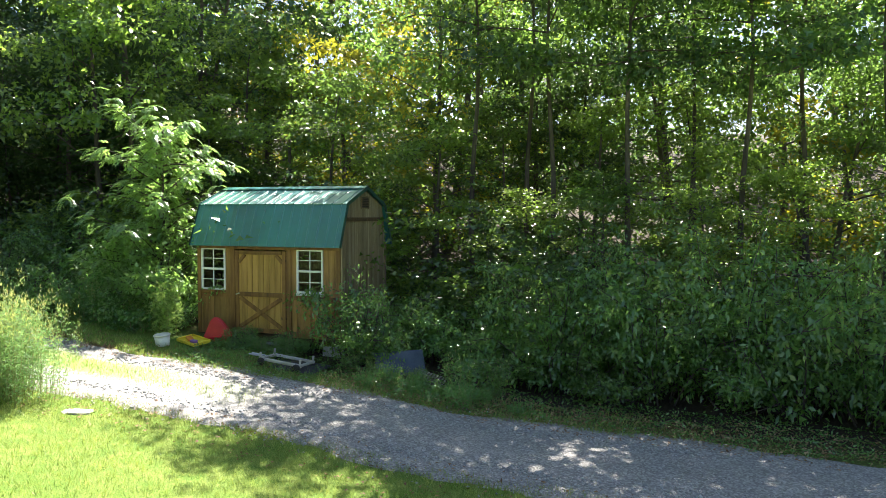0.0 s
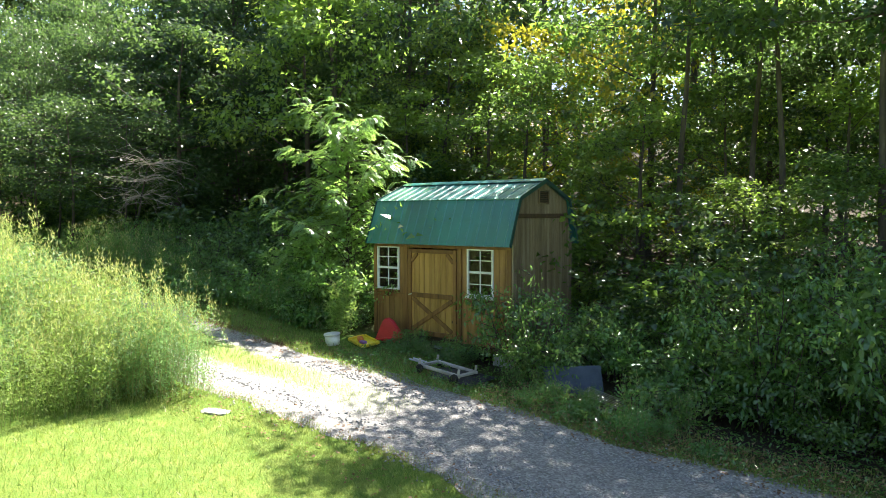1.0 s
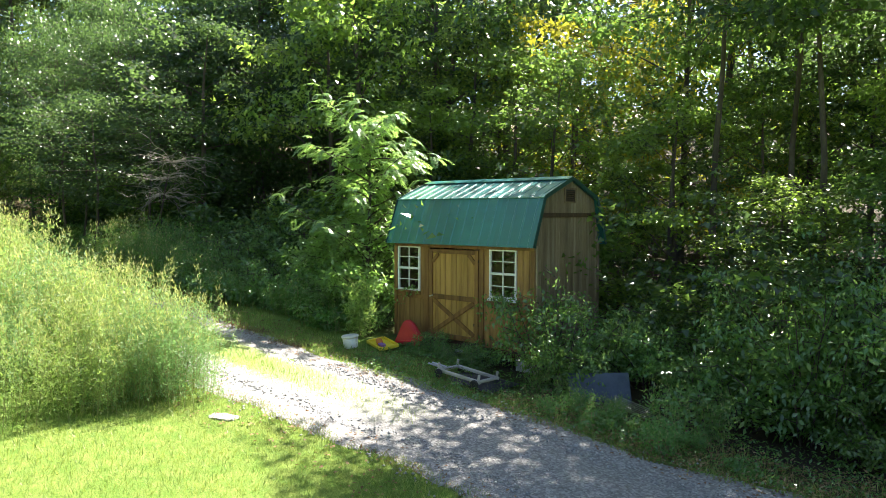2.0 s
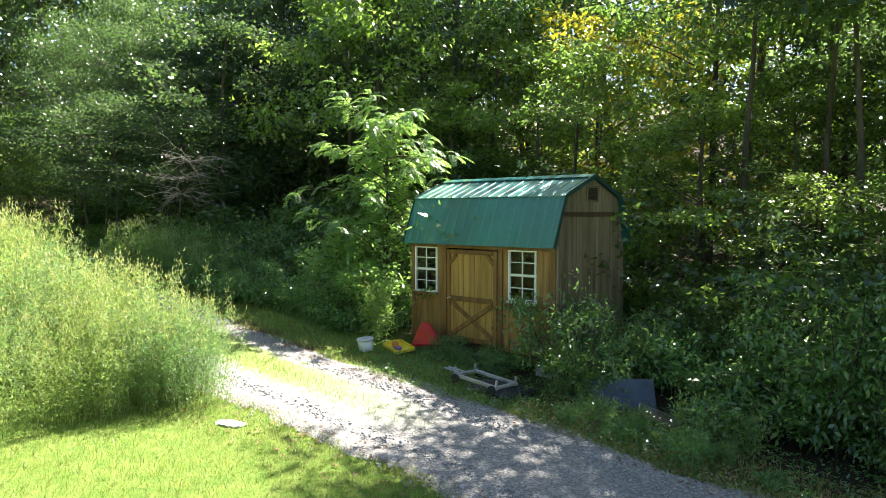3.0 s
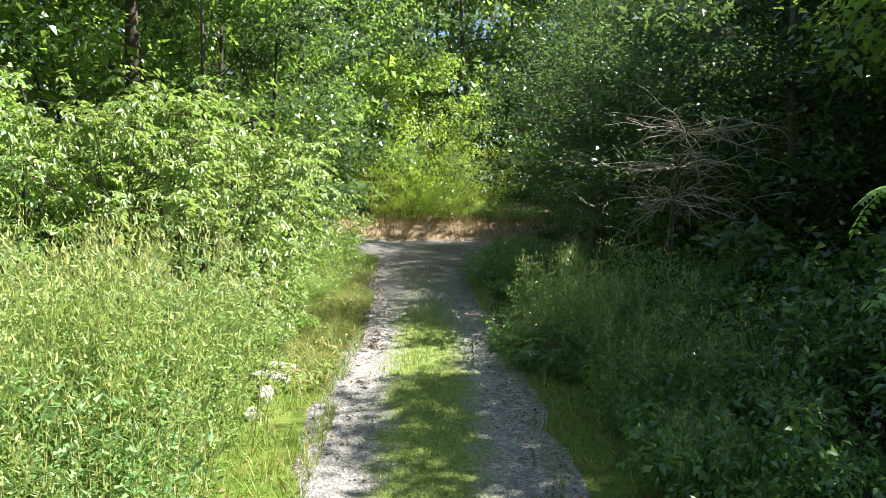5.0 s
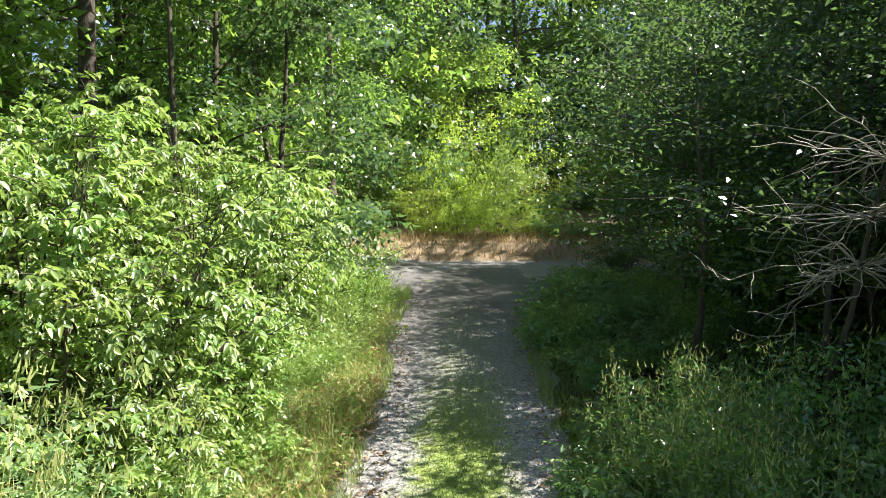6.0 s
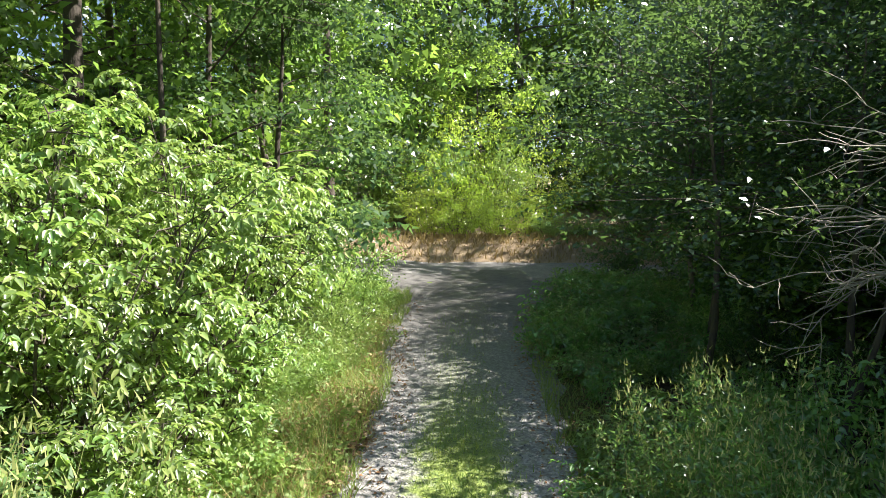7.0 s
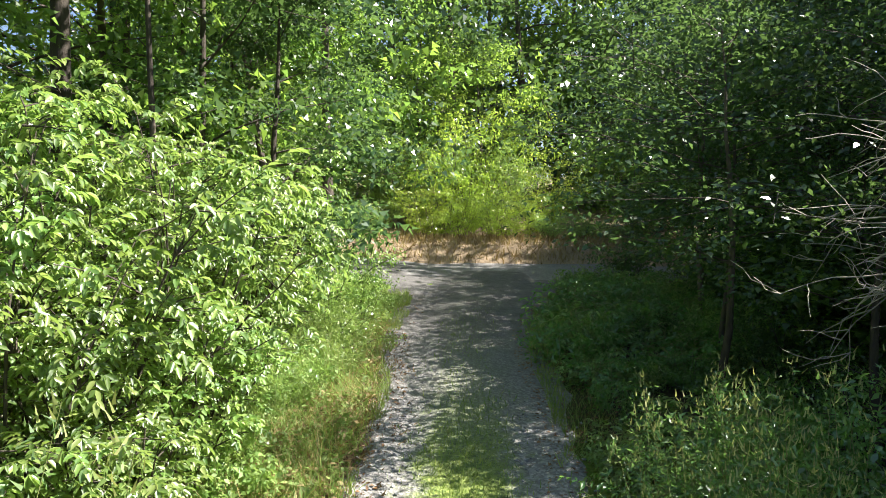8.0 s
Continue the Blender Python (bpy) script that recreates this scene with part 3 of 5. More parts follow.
def roof_panel(x0, x1, low, high):
    """A steel sheet from the low edge (y, z) to the high edge, with raised ribs."""
    (ya, za), (yb, zb) = low, high
    way = Vector((0, yb - ya, zb - za)).normalized()
    nrm = Vector((1, 0, 0)).cross(way)
    if nrm.z < 0:
        nrm = -nrm
    prof = []
    n_rib = 4
    step = (x1 - x0) / n_rib
    for i in range(n_rib):
        c = x0 + step * (i + 0.5)
        prof += [(c - 0.02, 0), (c - 0.01, 0.011), (c + 0.01, 0.011), (c + 0.02, 0)]
    prof = [(x0, 0)] + prof + [(x1, 0)]
    bm = bmesh.new()
    rows = []
    for y, z in (low, high):
        rows.append([bm.verts.new(Vector((x, y, z)) + nrm * (h + 0.01)) for x, h in prof])
    back = []
    for y, z in (low, high):
        back.append([bm.verts.new(Vector((x, y, z)) - nrm * 0.006) for x in (x0, x1)])
    for i in range(len(prof) - 1):
        bm.faces.new((rows[0][i], rows[0][i + 1], rows[1][i + 1], rows[1][i]))
    bm.faces.new((back[0][0], back[1][0], back[1][1], back[0][1]))
    bm.faces.new(rows[0][::-1] + [back[0][0], back[0][1]])
    bm.faces.new(rows[1] + [back[1][1], back[1][0]])
    bmesh.ops.recalc_face_normals(bm, faces=bm.faces)
    return bm


def shed_roof():
    r0, r1 = X0 - 0.07, X1 + 0.07
    eave_f, eave_b = (-0.17, ZE - 0.03), (DEPTH + 0.17, ZE - 0.03)
    brk_f, brk_b, ridge = (YB0 - 0.02, ZB + 0.005), (YB1 + 0.02, ZB + 0.005), (YM, ZR + 0.005)
    roof = part("roof", box(bmesh.new(), r0, r1, YM - 0.03, YM + 0.03, ZR - 0.05, ZR - 0.02), WOOD_DARK, shed)
    k = 4
    for i in range(k):
        a, b = r0 + (r1 - r0) * i / k, r0 + (r1 - r0) * (i + 1) / k
        for low, high in ((eave_f, brk_f), ((YB0 - 0.06, ZB - 0.002), ridge), (eave_b, brk_b), ((YB1 + 0.06, ZB - 0.002), ridge)):
            part("roof_panel", roof_panel(a + 0.001, b - 0.001, low, high), ROOF_GREEN, roof)
    bm = bmesh.new()
    for s in (-1, 1):
        beam(bm, (r0, YM + s * 0.07, ZR + 0.02), (r1, YM + s * 0.07, ZR + 0.02), 0.15, 0.006, (0, s * 0.38, 0.92), 0)
    part("ridge_cap", bm, ROOF_GREEN, roof)
    for x in (r0 - 0.006, r1 + 0.006):
        for a, b in ((eave_f, brk_f), (brk_f, ridge), (ridge, brk_b), (brk_b, eave_b)):
            part("rake_trim", beam(bmesh.new(), (x, *a), (x, *b), 0.075, 0.014, (1, 0, 0), 0.002), ROOF_EDGE, roof)
    part("fascia", box(bmesh.new(), X0, X1, -0.045, -0.022, ZE - 0.09, ZE - 0.01), WOOD_TRIM, roof)
    for y in (-0.1, DEPTH + 0.1):
        part("soffit", box(bmesh.new(), X0, X1, y - 0.055, y + 0.055, ZE - 0.012, ZE + 0.004), WOOD_DARK, roof)


def shed_rest():
    part("back_wall", box(bmesh.new(), X0, X1, DEPTH - 0.04, DEPTH - 0.002, Z0, ZE), WOOD_GREY, shed)
    part("floor_deck", box(bmesh.new(), X0 + 0.02, X1 - 0.02, 0.02, DEPTH - 0.05, Z0 - 0.03, Z0 + 0.03), WOOD_DARK, shed)
    for y in (0.12, YM, DEPTH - 0.12):
        part("skid", box(bmesh.new(), X0 + 0.05, X1 - 0.02, y - 0.05, y + 0.05, Z0 - 0.13, Z0 - 0.031, 0.006), WOOD_DARK, shed)
    for x in (X0 + 0.3, -1.7, X1 - 0.25):
        for y in (0.14, DEPTH - 0.14):
            top = Z0 - 0.132
            part("block", box(bmesh.new(), x - 0.2, x + 0.2, y - 0.1, y + 0.1, gz(x, y) - 0.12, top, 0.008), BLOCK, shed)


front_wall()
shed_door()
shed_window(-3.32, -2.71)
shed_window(-0.96, -0.35)
gable(X1 + 0.001, 1, WOOD_GREY, "gable_wall")
gable(X0 - 0.001, -1, WOOD_GREY, "gable_wall")
shed_roof()
shed_rest()


# ---- plants ----
def curve_points(start, way, length, rng, k=5, sag=0.0, wander=0.12):
    p = [np.array(start, float)]
    d = np.array(way, float)
    d /= np.linalg.norm(d)
    for i in range(k):
        d = d + rng.normal(0, wander, 3) + np.array([0, 0, -sag])
        d /= np.linalg.norm(d)
        p.append(p[-1] + d * length / k)
    return np.array(p)


def spray(rng, centres, size, per, flat=0.45):
    """Leaf places in loose clumps round the centres, denser towards their skin."""
    n = len(centres)
    c = np.repeat(centres, per, axis=0)
    s = np.repeat(size * rng.uniform(0.6, 1.4, n), per)[:, None]
    out = unit(rng.normal(0, 1, (n * per, 3)))
    off = out * s * 1.9 * rng.uniform(0.05, 1, (n * per, 1)) ** 0.5 * [1, 1, flat]
    return c + off, off


def leaf_cloud(name, rng, centres, size, per, length, aspect=0.55, flat=0.45, droop=0.35, tilt=0.55, fine=False):
    pos, off = spray(rng, centres, size, per, flat)
    n = len(pos)
    way = off * 0.6 / size + rng.normal(0, 0.7, (n, 3))
    way[:, 2] -= droop
    nrm = off * 0.55 / size + rng.normal(0, tilt, (n, 3)) + [0, 0, 0.8]
    L = length * rng.uniform(0.6, 1.3, n)
    if fine:
        return shards(name, pos, way, nrm, L, L * aspect)
    return blades(name, pos, way, nrm, L, L * aspect)


def tree_proto(seed, height, spread, base, limbs, per, leaf, radius, spray_size=0.5, lean=0.03, twigs=3, fine=True):
    """Trunk with limbs and twigs, and a crown of flat, layered leaf sprays with dark gaps between them."""
    rng = np.random.default_rng(seed)
    V, F, centres = [], [], []
    trunk = curve_points((0, 0, -0.3), (rng.normal(0, lean), rng.normal(0, lean), 1), height * 0.95 + 0.3, rng, 8, 0, 0.04)
    tube(V, F, trunk, radius * np.linspace(1.15, 0.16, 9), 7)
    for i in range(limbs):
        f = base + (1 - base) * (i + rng.uniform(0, 0.9)) / limbs
        k = min(f * 8, 7.99)
        p = trunk[int(k)] + (trunk[int(k) + 1] - trunk[int(k)]) * (k % 1)
        a = i * 2.399 + rng.uniform(-0.5, 0.5)
        g = (f - base) / (1 - base)
        reach = spread * math.sin(math.pi * (0.22 + 0.7 * g)) * rng.uniform(0.6, 1.25)
        limb = curve_points(p, (math.cos(a), math.sin(a), 0.1 + 0.75 * g + rng.uniform(-0.15, 0.3)), reach, rng, 5, 0.06)
        tube(V, F, limb, np.linspace(max(0.012, radius * 0.42 * (1 - 0.75 * g)), 0.008, 6), 3)
        centres.append(limb[3::2])
        for j in range(twigs):
            b = a + rng.uniform(-1.4, 1.4)
            twig = curve_points(limb[rng.integers(2, 6)], (math.cos(b), math.sin(b), rng.uniform(-0.25, 0.5)), reach * rng.uniform(0.3, 0.6), rng, 3, 0.05)
            tube(V, F, twig[::3], [0.012, 0.004], 3)
            centres.append(twig[3:])
    centres.append(trunk[7:])
    return tubes_mesh("trunk", V, F), leaf_cloud("crown", rng, np.concatenate(centres), spray_size, per, leaf, 0.75 if fine else 0.5, 0.42, 0.5, 0.5, fine)


def sprig_proto(seed, height, spread, stems, sprigs, leaf, low=0.25, pairs=5):
    """A tall bush whose twigs end in drooping sprigs of paired oval leaves."""
    rng = np.random.default_rng(seed)
    V, F, P, W, N = [], [], [], [], []
    tips = []
    for i in range(stems):
        a, r = i * 2.399, spread * math.sqrt((i + 0.5) / stems)
        stem = curve_points((0.3 * r * math.cos(a), 0.3 * r * math.sin(a), -0.1), (r * math.cos(a), r * math.sin(a), height * rng.uniform(0.75, 1.1)), height * rng.uniform(0.8, 1.08) * (1 - 0.22 * r / spread), rng, 7, 0.02, 0.09)
        tube(V, F, stem, np.linspace(0.022, 0.005, 8), 4)
        for j in range(6):
            b = a + rng.uniform(-1.7, 1.7)
            limb = curve_points(stem[rng.integers(2, 8)], (math.cos(b), math.sin(b), rng.uniform(0.1, 0.9)), spread * rng.uniform(0.3, 0.65), rng, 4, 0.07)
            tube(V, F, limb[::2], [0.009, 0.006, 0.003], 3)
            tips += [(q, b) for q in limb[1:]]
        tips += [(q, a) for q in stem[4:]]
    tips = [t for t in tips if t[0][2] > low]
    for i in range(sprigs):
        q, a = tips[rng.integers(len(tips))]
        b = a + rng.normal(0, 0.9)
        rib = curve_points(q + rng.normal(0, 0.06, 3), (math.cos(b), math.sin(b), rng.uniform(-0.1, 0.8)), leaf * rng.uniform(2.2, 4.2), rng, pairs, 0.12, 0.06)
        tube(V, F, rib[::pairs], [0.003, 0.0015], 3)
        t = unit(np.gradient(rib, axis=0))
        side = unit(np.cross(t, [0, 0, 1.0]))
        up = np.cross(side, t)
        for s in (-1, 1):
            P.append(rib[1:])
            W.append((side * s * 0.85 + t * 0.6 - [0, 0, 0.28])[1:] + rng.normal(0, 0.32, (pairs, 3)))
            N.append(up[1:] + rng.normal(0, 0.3, (pairs, 3)))
        P.append(rib[-1:])
        W.append(t[-1:] - [[0, 0, 0.35]])
        N.append(up[-1:])
    P, W, N = np.concatenate(P), np.concatenate(W), np.concatenate(N)
    L = leaf * rng.uniform(0.6, 1.25, len(P))
    return tubes_mesh("stem", V, F), ovate("foliage", P, W, N, L, L * rng.uniform(0.42, 0.6, len(P)))


def shrub_proto(seed, height, spread, stems, per, leaf, size=0.22, aspect=0.5, skirt=0.12, droop=0.35, fine=False):
    rng = np.random.default_rng(seed)
    V, F, centres = [], [], []
    for i in range(stems):
        a = i * 2.399
        r = spread * math.sqrt((i + 0.5) / stems)
        stem = curve_points((0.25 * r * math.cos(a), 0.25 * r * math.sin(a), -0.1), (r * math.cos(a), r * math.sin(a), height * rng.uniform(0.7, 1.1) * (1.15 - 0.45 * r / spread)), height * rng.uniform(0.75, 1.1) * (1 - 0.25 * r / spread) + 0.1, rng, 6, 0.03, 0.1)
        tube(V, F, stem, np.linspace(0.016, 0.004, 7), 4)
        centres.append(stem[1 if skirt < 0.2 else 2:])
        for j in range(5):
            q = stem[rng.integers(1, 7)]
            b = a + rng.uniform(-1.6, 1.6)
            twig = curve_points(q, (math.cos(b), math.sin(b), rng.uniform(-0.1, 0.8)), spread * rng.uniform(0.25, 0.55), rng, 3, 0.06)
            tube(V, F, twig[::3], [0.007, 0.003], 3)
            centres.append(twig[1:])
    c = np.concatenate(centres)
    c = c[c[:, 2] > skirt]
    c = c[rng.uniform(0, 1, len(c)) < 0.5]
    per *= 2
    return tubes_mesh("stem", V, F), leaf_cloud("foliage", rng, c, size, per, leaf, aspect, 0.5, droop, 0.65, fine)


def weed_proto(seed, height, radius, stalks, per, leaf, plume=0):
    """A clump of upright feathery weeds with narrow leaves up every stalk."""
    rng = np.random.default_rng(seed)
    V, F, P, W, N, T, TW = [], [], [], [], [], [], []
    for i in range(stalks):
        a, r = rng.uniform(0, 6.28), radius * math.sqrt(rng.uniform())
        h = height * rng.uniform(0.6, 1.1)
        st = curve_points((r * math.cos(a), r * math.sin(a), -0.05), (0.35 * r * math.cos(a) + rng.normal(0, 0.08), 0.35 * r * math.sin(a) + rng.normal(0, 0.08), 1), h, rng, 6, -0.01, 0.05)
        tube(V, F, st[::3], [0.005, 0.0035, 0.0015], 3)
        k = 6 * rng.uniform(0.04, 1, per) ** 0.75
        k = np.minimum(k, 5.99)
        i0 = k.astype(int)
        p = st[i0] + (st[i0 + 1] - st[i0]) * (k - i0)[:, None]
        b = rng.uniform(0, 6.28, per)
        P.append(p + np.stack([np.cos(b), np.sin(b), 0 * b], 1) * (rng.uniform(0, 1, per) ** 1.3 * 0.16)[:, None])
        W.append(np.stack([np.cos(b), np.sin(b), rng.normal(0.25, 0.7, per)], 1) + rng.normal(0, 0.5, (per, 3)))
        N.append(np.stack([-np.cos(b) * 0.6, -np.sin(b) * 0.6, np.ones(per)], 1) + rng.normal(0, 0.3, (per, 3)))
        if plume:
            q = st[-1] + rng.normal(0, 1, (plume, 3)) * [0.035, 0.035, 0.1] - [0, 0, 0.05]
            T.append(q)
            TW.append(rng.normal(0, 0.5, (plume, 3)) + [0, 0, 1])
    P, W = np.concatenate(P), np.concatenate(W)
    L = leaf * rng.uniform(0.5, 1.3, len(P))
    out = [tubes_mesh("stalk", V, F), shards("foliage", P, W, rng.normal(0, 1, P.shape), L, L * 0.36)]
    if plume:
        T, TW = np.concatenate(T), np.concatenate(TW)
        out.append(spikes("plume", T, TW, 0.07, 0.016, rng))
    return out


def locust_proto(seed, height, spread, limbs, fronds, frond=0.38):
    """A young locust: thin trunk, and pinnate fronds of paired leaflets."""
    rng = np.random.default_rng(seed)
    V, F, tips = [], [], []
    trunk = curve_points((0, 0, -0.2), (0.03, 0.02, 1), height, rng, 8, 0, 0.05)
    tube(V, F, trunk, np.linspace(0.06, 0.012, 9), 6)
    for i in range(limbs):
        f = 0.1 + 0.9 * (i + rng.uniform(0, 0.8)) / limbs
        k = min(f * 8, 7.99)
        p = trunk[int(k)] + (trunk[int(k) + 1] - trunk[int(k)]) * (k % 1)
        a = i * 2.399 + rng.uniform(-0.4, 0.4)
        limb = curve_points(p, (math.cos(a), math.sin(a), 0.35 + rng.uniform(0, 0.5)), spread * rng.uniform(0.6, 1.15) * (1.05 - 0.55 * f), rng, 5, 0.05)
        tube(V, F, limb, np.linspace(0.02, 0.005, 6), 4)
        tips += [(q, a) for q in limb[1:]]
    tips += [(q, rng.uniform(0, 6.28)) for q in trunk[5:]]
    P, W, N, L = [], [], [], []
    for i in range(fronds):
        q, a = tips[rng.integers(len(tips))]
        b = a + rng.normal(0, 0.9)
        rib = curve_points(q + rng.normal(0, 0.07, 3), (math.cos(b), math.sin(b), rng.uniform(-0.2, 0.9)), frond * rng.uniform(0.7, 1.25), rng, 9, 0.13, 0.03)
        tube(V, F, rib[::3], [0.004, 0.003, 0.0025, 0.002], 3)
        t = unit(np.gradient(rib, axis=0))
        side = unit(np.cross(t, [0, 0, 1.0]))
        up = np.cross(side, t)
        for s in (-1, 1):
            P.append(rib[1:])
            W.append((side * s + t * 0.35 - up * 0.15)[1:])
            N.append(up[1:] + rng.normal(0, 0.12, (9, 3)))
            L.append(np.full(9, 0.08))
        P.append(rib[-1:])
        W.append(t[-1:])
        N.append(up[-1:])
        L.append(np.array([0.08]))
    L = np.concatenate(L)
    return tubes_mesh("trunk", V, F), blades("crown", np.concatenate(P), np.concatenate(W), np.concatenate(N), L, L * 0.42, 0.1)


def dead_tree(x, y, seed, height, spread):
    """A dead sapling: leaning trunk and bare, forked branches."""
    rng = np.random.default_rng(seed)
    ob = thing("dead_tree", pose(x, y, gz(x, y)), "bare dead tree with pale twisted branches", "tree")
    V, F = [], []
    trunk = curve_points((0, 0, -0.2), (0.05, -0.1, 1), height, rng, 7, 0, 0.08)
    tube(V, F, trunk, np.linspace(0.045, 0.014, 8), 5)
    part("trunk", tubes_mesh("trunk", V, F), BARK, ob)
    for i in range(56):
        V, F = [], []
        a = i * 2.399
        limb = curve_points(trunk[rng.integers(5, 8)], (math.cos(a), math.sin(a), rng.uniform(-0.15, 0.55)), spread * rng.uniform(0.5, 1.1), rng, 6, 0.09, 0.2)
        tube(V, F, limb, np.linspace(0.008, 0.003, 7), 3)
        for j in range(5):
            b = a + rng.uniform(-1.3, 1.3)
            tube(V, F, curve_points(limb[rng.integers(2, 7)], (math.cos(b), math.sin(b), rng.uniform(-0.4, 0.5)), spread * rng.uniform(0.2, 0.45), rng, 4, 0.08, 0.25), [0.005, 0.0045, 0.004, 0.003, 0.002], 3)
        part("branch", tubes_mesh("branch", V, F), TWIG, ob)


def plant(name, proto, x, y, size, turn, mats, label, category, group="", parts=("trunk", "crown"), dz=0.0, tall=1.0):
    ob = thing(name, Matrix.LocRotScale((x, y, gz(x, y) + dz), Euler((0, 0, turn)), (size, size, size * tall)), label, category, group)
    for pn, me, mt in zip(parts, proto, mats):
        o = new(pn, me)
        o.parent = ob
        if pn != "trunk":
            o["kind"] = "stuff"
        if not me.materials:
            me.materials.append(None)
        o.material_slots[0].link = "OBJECT"
        o.material_slots[0].material = mt
    return ob


TREES = [tree_proto(11, 10, 3.0, 0.05, 15, 78, 0.148, 0.11, 0.42, twigs=4), tree_proto(12, 10, 2.7, 0.08, 15, 78, 0.148, 0.11, 0.42, twigs=4), tree_proto(13, 10, 3.2, 0.05, 15, 78, 0.148, 0.1, 0.44, twigs=4), tree_proto(14, 10, 3.1, 0.2, 15, 78, 0.148, 0.12, 0.42, twigs=4)]
FAR = [tree_proto(21, 13, 3.8, 0.05, 20, 60, 0.245, 0.16, 0.68), tree_proto(22, 15, 3.6, 0.07, 20, 60, 0.245, 0.16, 0.68)]
RIM = [tree_proto(27, 17, 4.6, 0.05, 20, 32, 0.39, 0.2, 1.0), tree_proto(28, 19, 4.4, 0.05, 20, 32, 0.39, 0.2, 1.0)]
NEAR = [tree_proto(15, 8, 2.7, 0.36, 15, 72, 0.105, 0.06, 0.42, twigs=4, fine=False), tree_proto(16, 8, 2.5, 0.4, 15, 72, 0.105, 0.05, 0.42, twigs=4, fine=False)]
EDGE = tree_proto(26, 14, 3.3, 0.58, 18, 88, 0.165, 0.09, 0.5)
BARE = [tree_proto(23, 14, 3.2, 0.6, 16, 110, 0.16, 0.17, 0.5), tree_proto(24, 12, 2.4, 0.52, 14, 110, 0.15, 0.05, 0.45)]
CHEAP = [tree_proto(25, 14, 4.0, 0.05, 14, 14, 0.6, 0.2, 1.0)]
SPRIGS = [sprig_proto(43, 3.3, 1.35, 14, 600, 0.088), sprig_proto(44, 3.0, 1.5, 14, 600, 0.092)]
LOW_SPRIGS = [sprig_proto(47, 1.5, 0.75, 9, 190, 0.085, 0.08), sprig_proto(48, 1.3, 0.8, 9, 190, 0.09, 0.08)]
SHRUBS = [shrub_proto(31, 1.6, 1.0, 13, 15, 0.085, 0.17, 0.46), shrub_proto(32, 2.0, 0.9, 13, 15, 0.087, 0.17, 0.46), shrub_proto(33, 1.3, 1.1, 13, 15, 0.083, 0.17, 0.46)]
TALL_SHRUBS = [shrub_proto(41, 3.6, 1.4, 20, 15, 0.098, 0.19, 0.44, 0.25, 0.8), shrub_proto(42, 3.2, 1.6, 20, 15, 0.1, 0.19, 0.44, 0.25, 0.8)]
THICKET = [shrub_proto(45, 4.5, 2.0, 13, 18, 0.15, 0.35, 0.7, 0.3, fine=True), shrub_proto(46, 3.6, 2.2, 13, 18, 0.15, 0.35, 0.7, 0.3, fine=True)]
WEEDS = [weed_proto(51, 1.7, 0.65, 30, 112, 0.054, 12), weed_proto(52, 1.45, 0.65, 30, 112, 0.052, 8), weed_proto(53, 1.85, 0.6, 28, 112, 0.052, 20)]
LOW_WEEDS = [weed_proto(61, 0.7, 0.5, 26, 36, 0.1, 0), shrub_proto(62, 0.6, 0.5, 8, 8, 0.09, 0.12, 0.55, 0.03), weed_proto(63, 0.95, 0.4, 24, 36, 0.09, 4)]
LUSH = [sprig_proto(64, 0.75, 0.5, 9, 60, 0.1, 0.04, 4), LOW_WEEDS[0], sprig_proto(65, 0.6, 0.55, 9, 60, 0.085, 0.04, 4)]
rnd = random.Random(5)


def tree(x, y, height, kind, mt=LEAF_FOREST, far=False):
    proto = (FAR if far else TREES)[kind % (2 if far else 4)]
    full = (13, 15)[kind % 2] if far else 10
    wide = (height / full) ** 0.6
    label = "yellow-tinged broadleaf tree in the wood" if mt is LEAF_YELLOW else "shade-toned green broadleaf tree in the wood" if mt is LEAF_SHADED else "tall green broadleaf tree at the wood's edge"
    plant("tree", proto, x, y, wide, rnd.uniform(0, 6.28), (BARK, mt), label, "tree", "trees of the wood", tall=height / full / wide)


def shrub(x, y, size, kind, mt=LEAF_BUSH, label="dense leafy green bush beside the drive", tall=1.0, protos=SHRUBS):
    plant("bush", protos[kind % len(protos)], x, y, size, rnd.uniform(0, 6.28), (BARK, mt), label, "bush", "bushes", ("stem", "foliage"), tall=tall)


def weeds(x, y, size, kind, label="tall feathery light green weeds", protos=WEEDS, mt=LEAF_WEED):
    proto = protos[kind % len(protos)]
    plant("weed_clump", proto, x, y, size, rnd.uniform(0, 6.28), (STALK, mt, LEAF_WEED_TIP), label, "weeds", "weed clumps", ("stalk", "foliage", "plume"))


# wood behind the shed, nearest row first: place, height, shape
FO, DE, YE, BR, LI, SU = LEAF_FOREST, LEAF_SHADED, LEAF_YELLOW, LEAF_BRIGHT, LEAF_LIME, LEAF_SUNNY
def brow(x, y):
    """Height of the wood's profile: it rises with the slope, so the sun reaches over it to the drive."""
    return 0.95 * (y + float(np.interp(x, [-27, -24, -22, -13.5, -12, -10.6, -10.2, -9.2, -8.6, 4], [2.5, 2.5, 5.0, 4.6, 3.0, 3.0, 6.0, 6.0, 1.2, 1.0])))


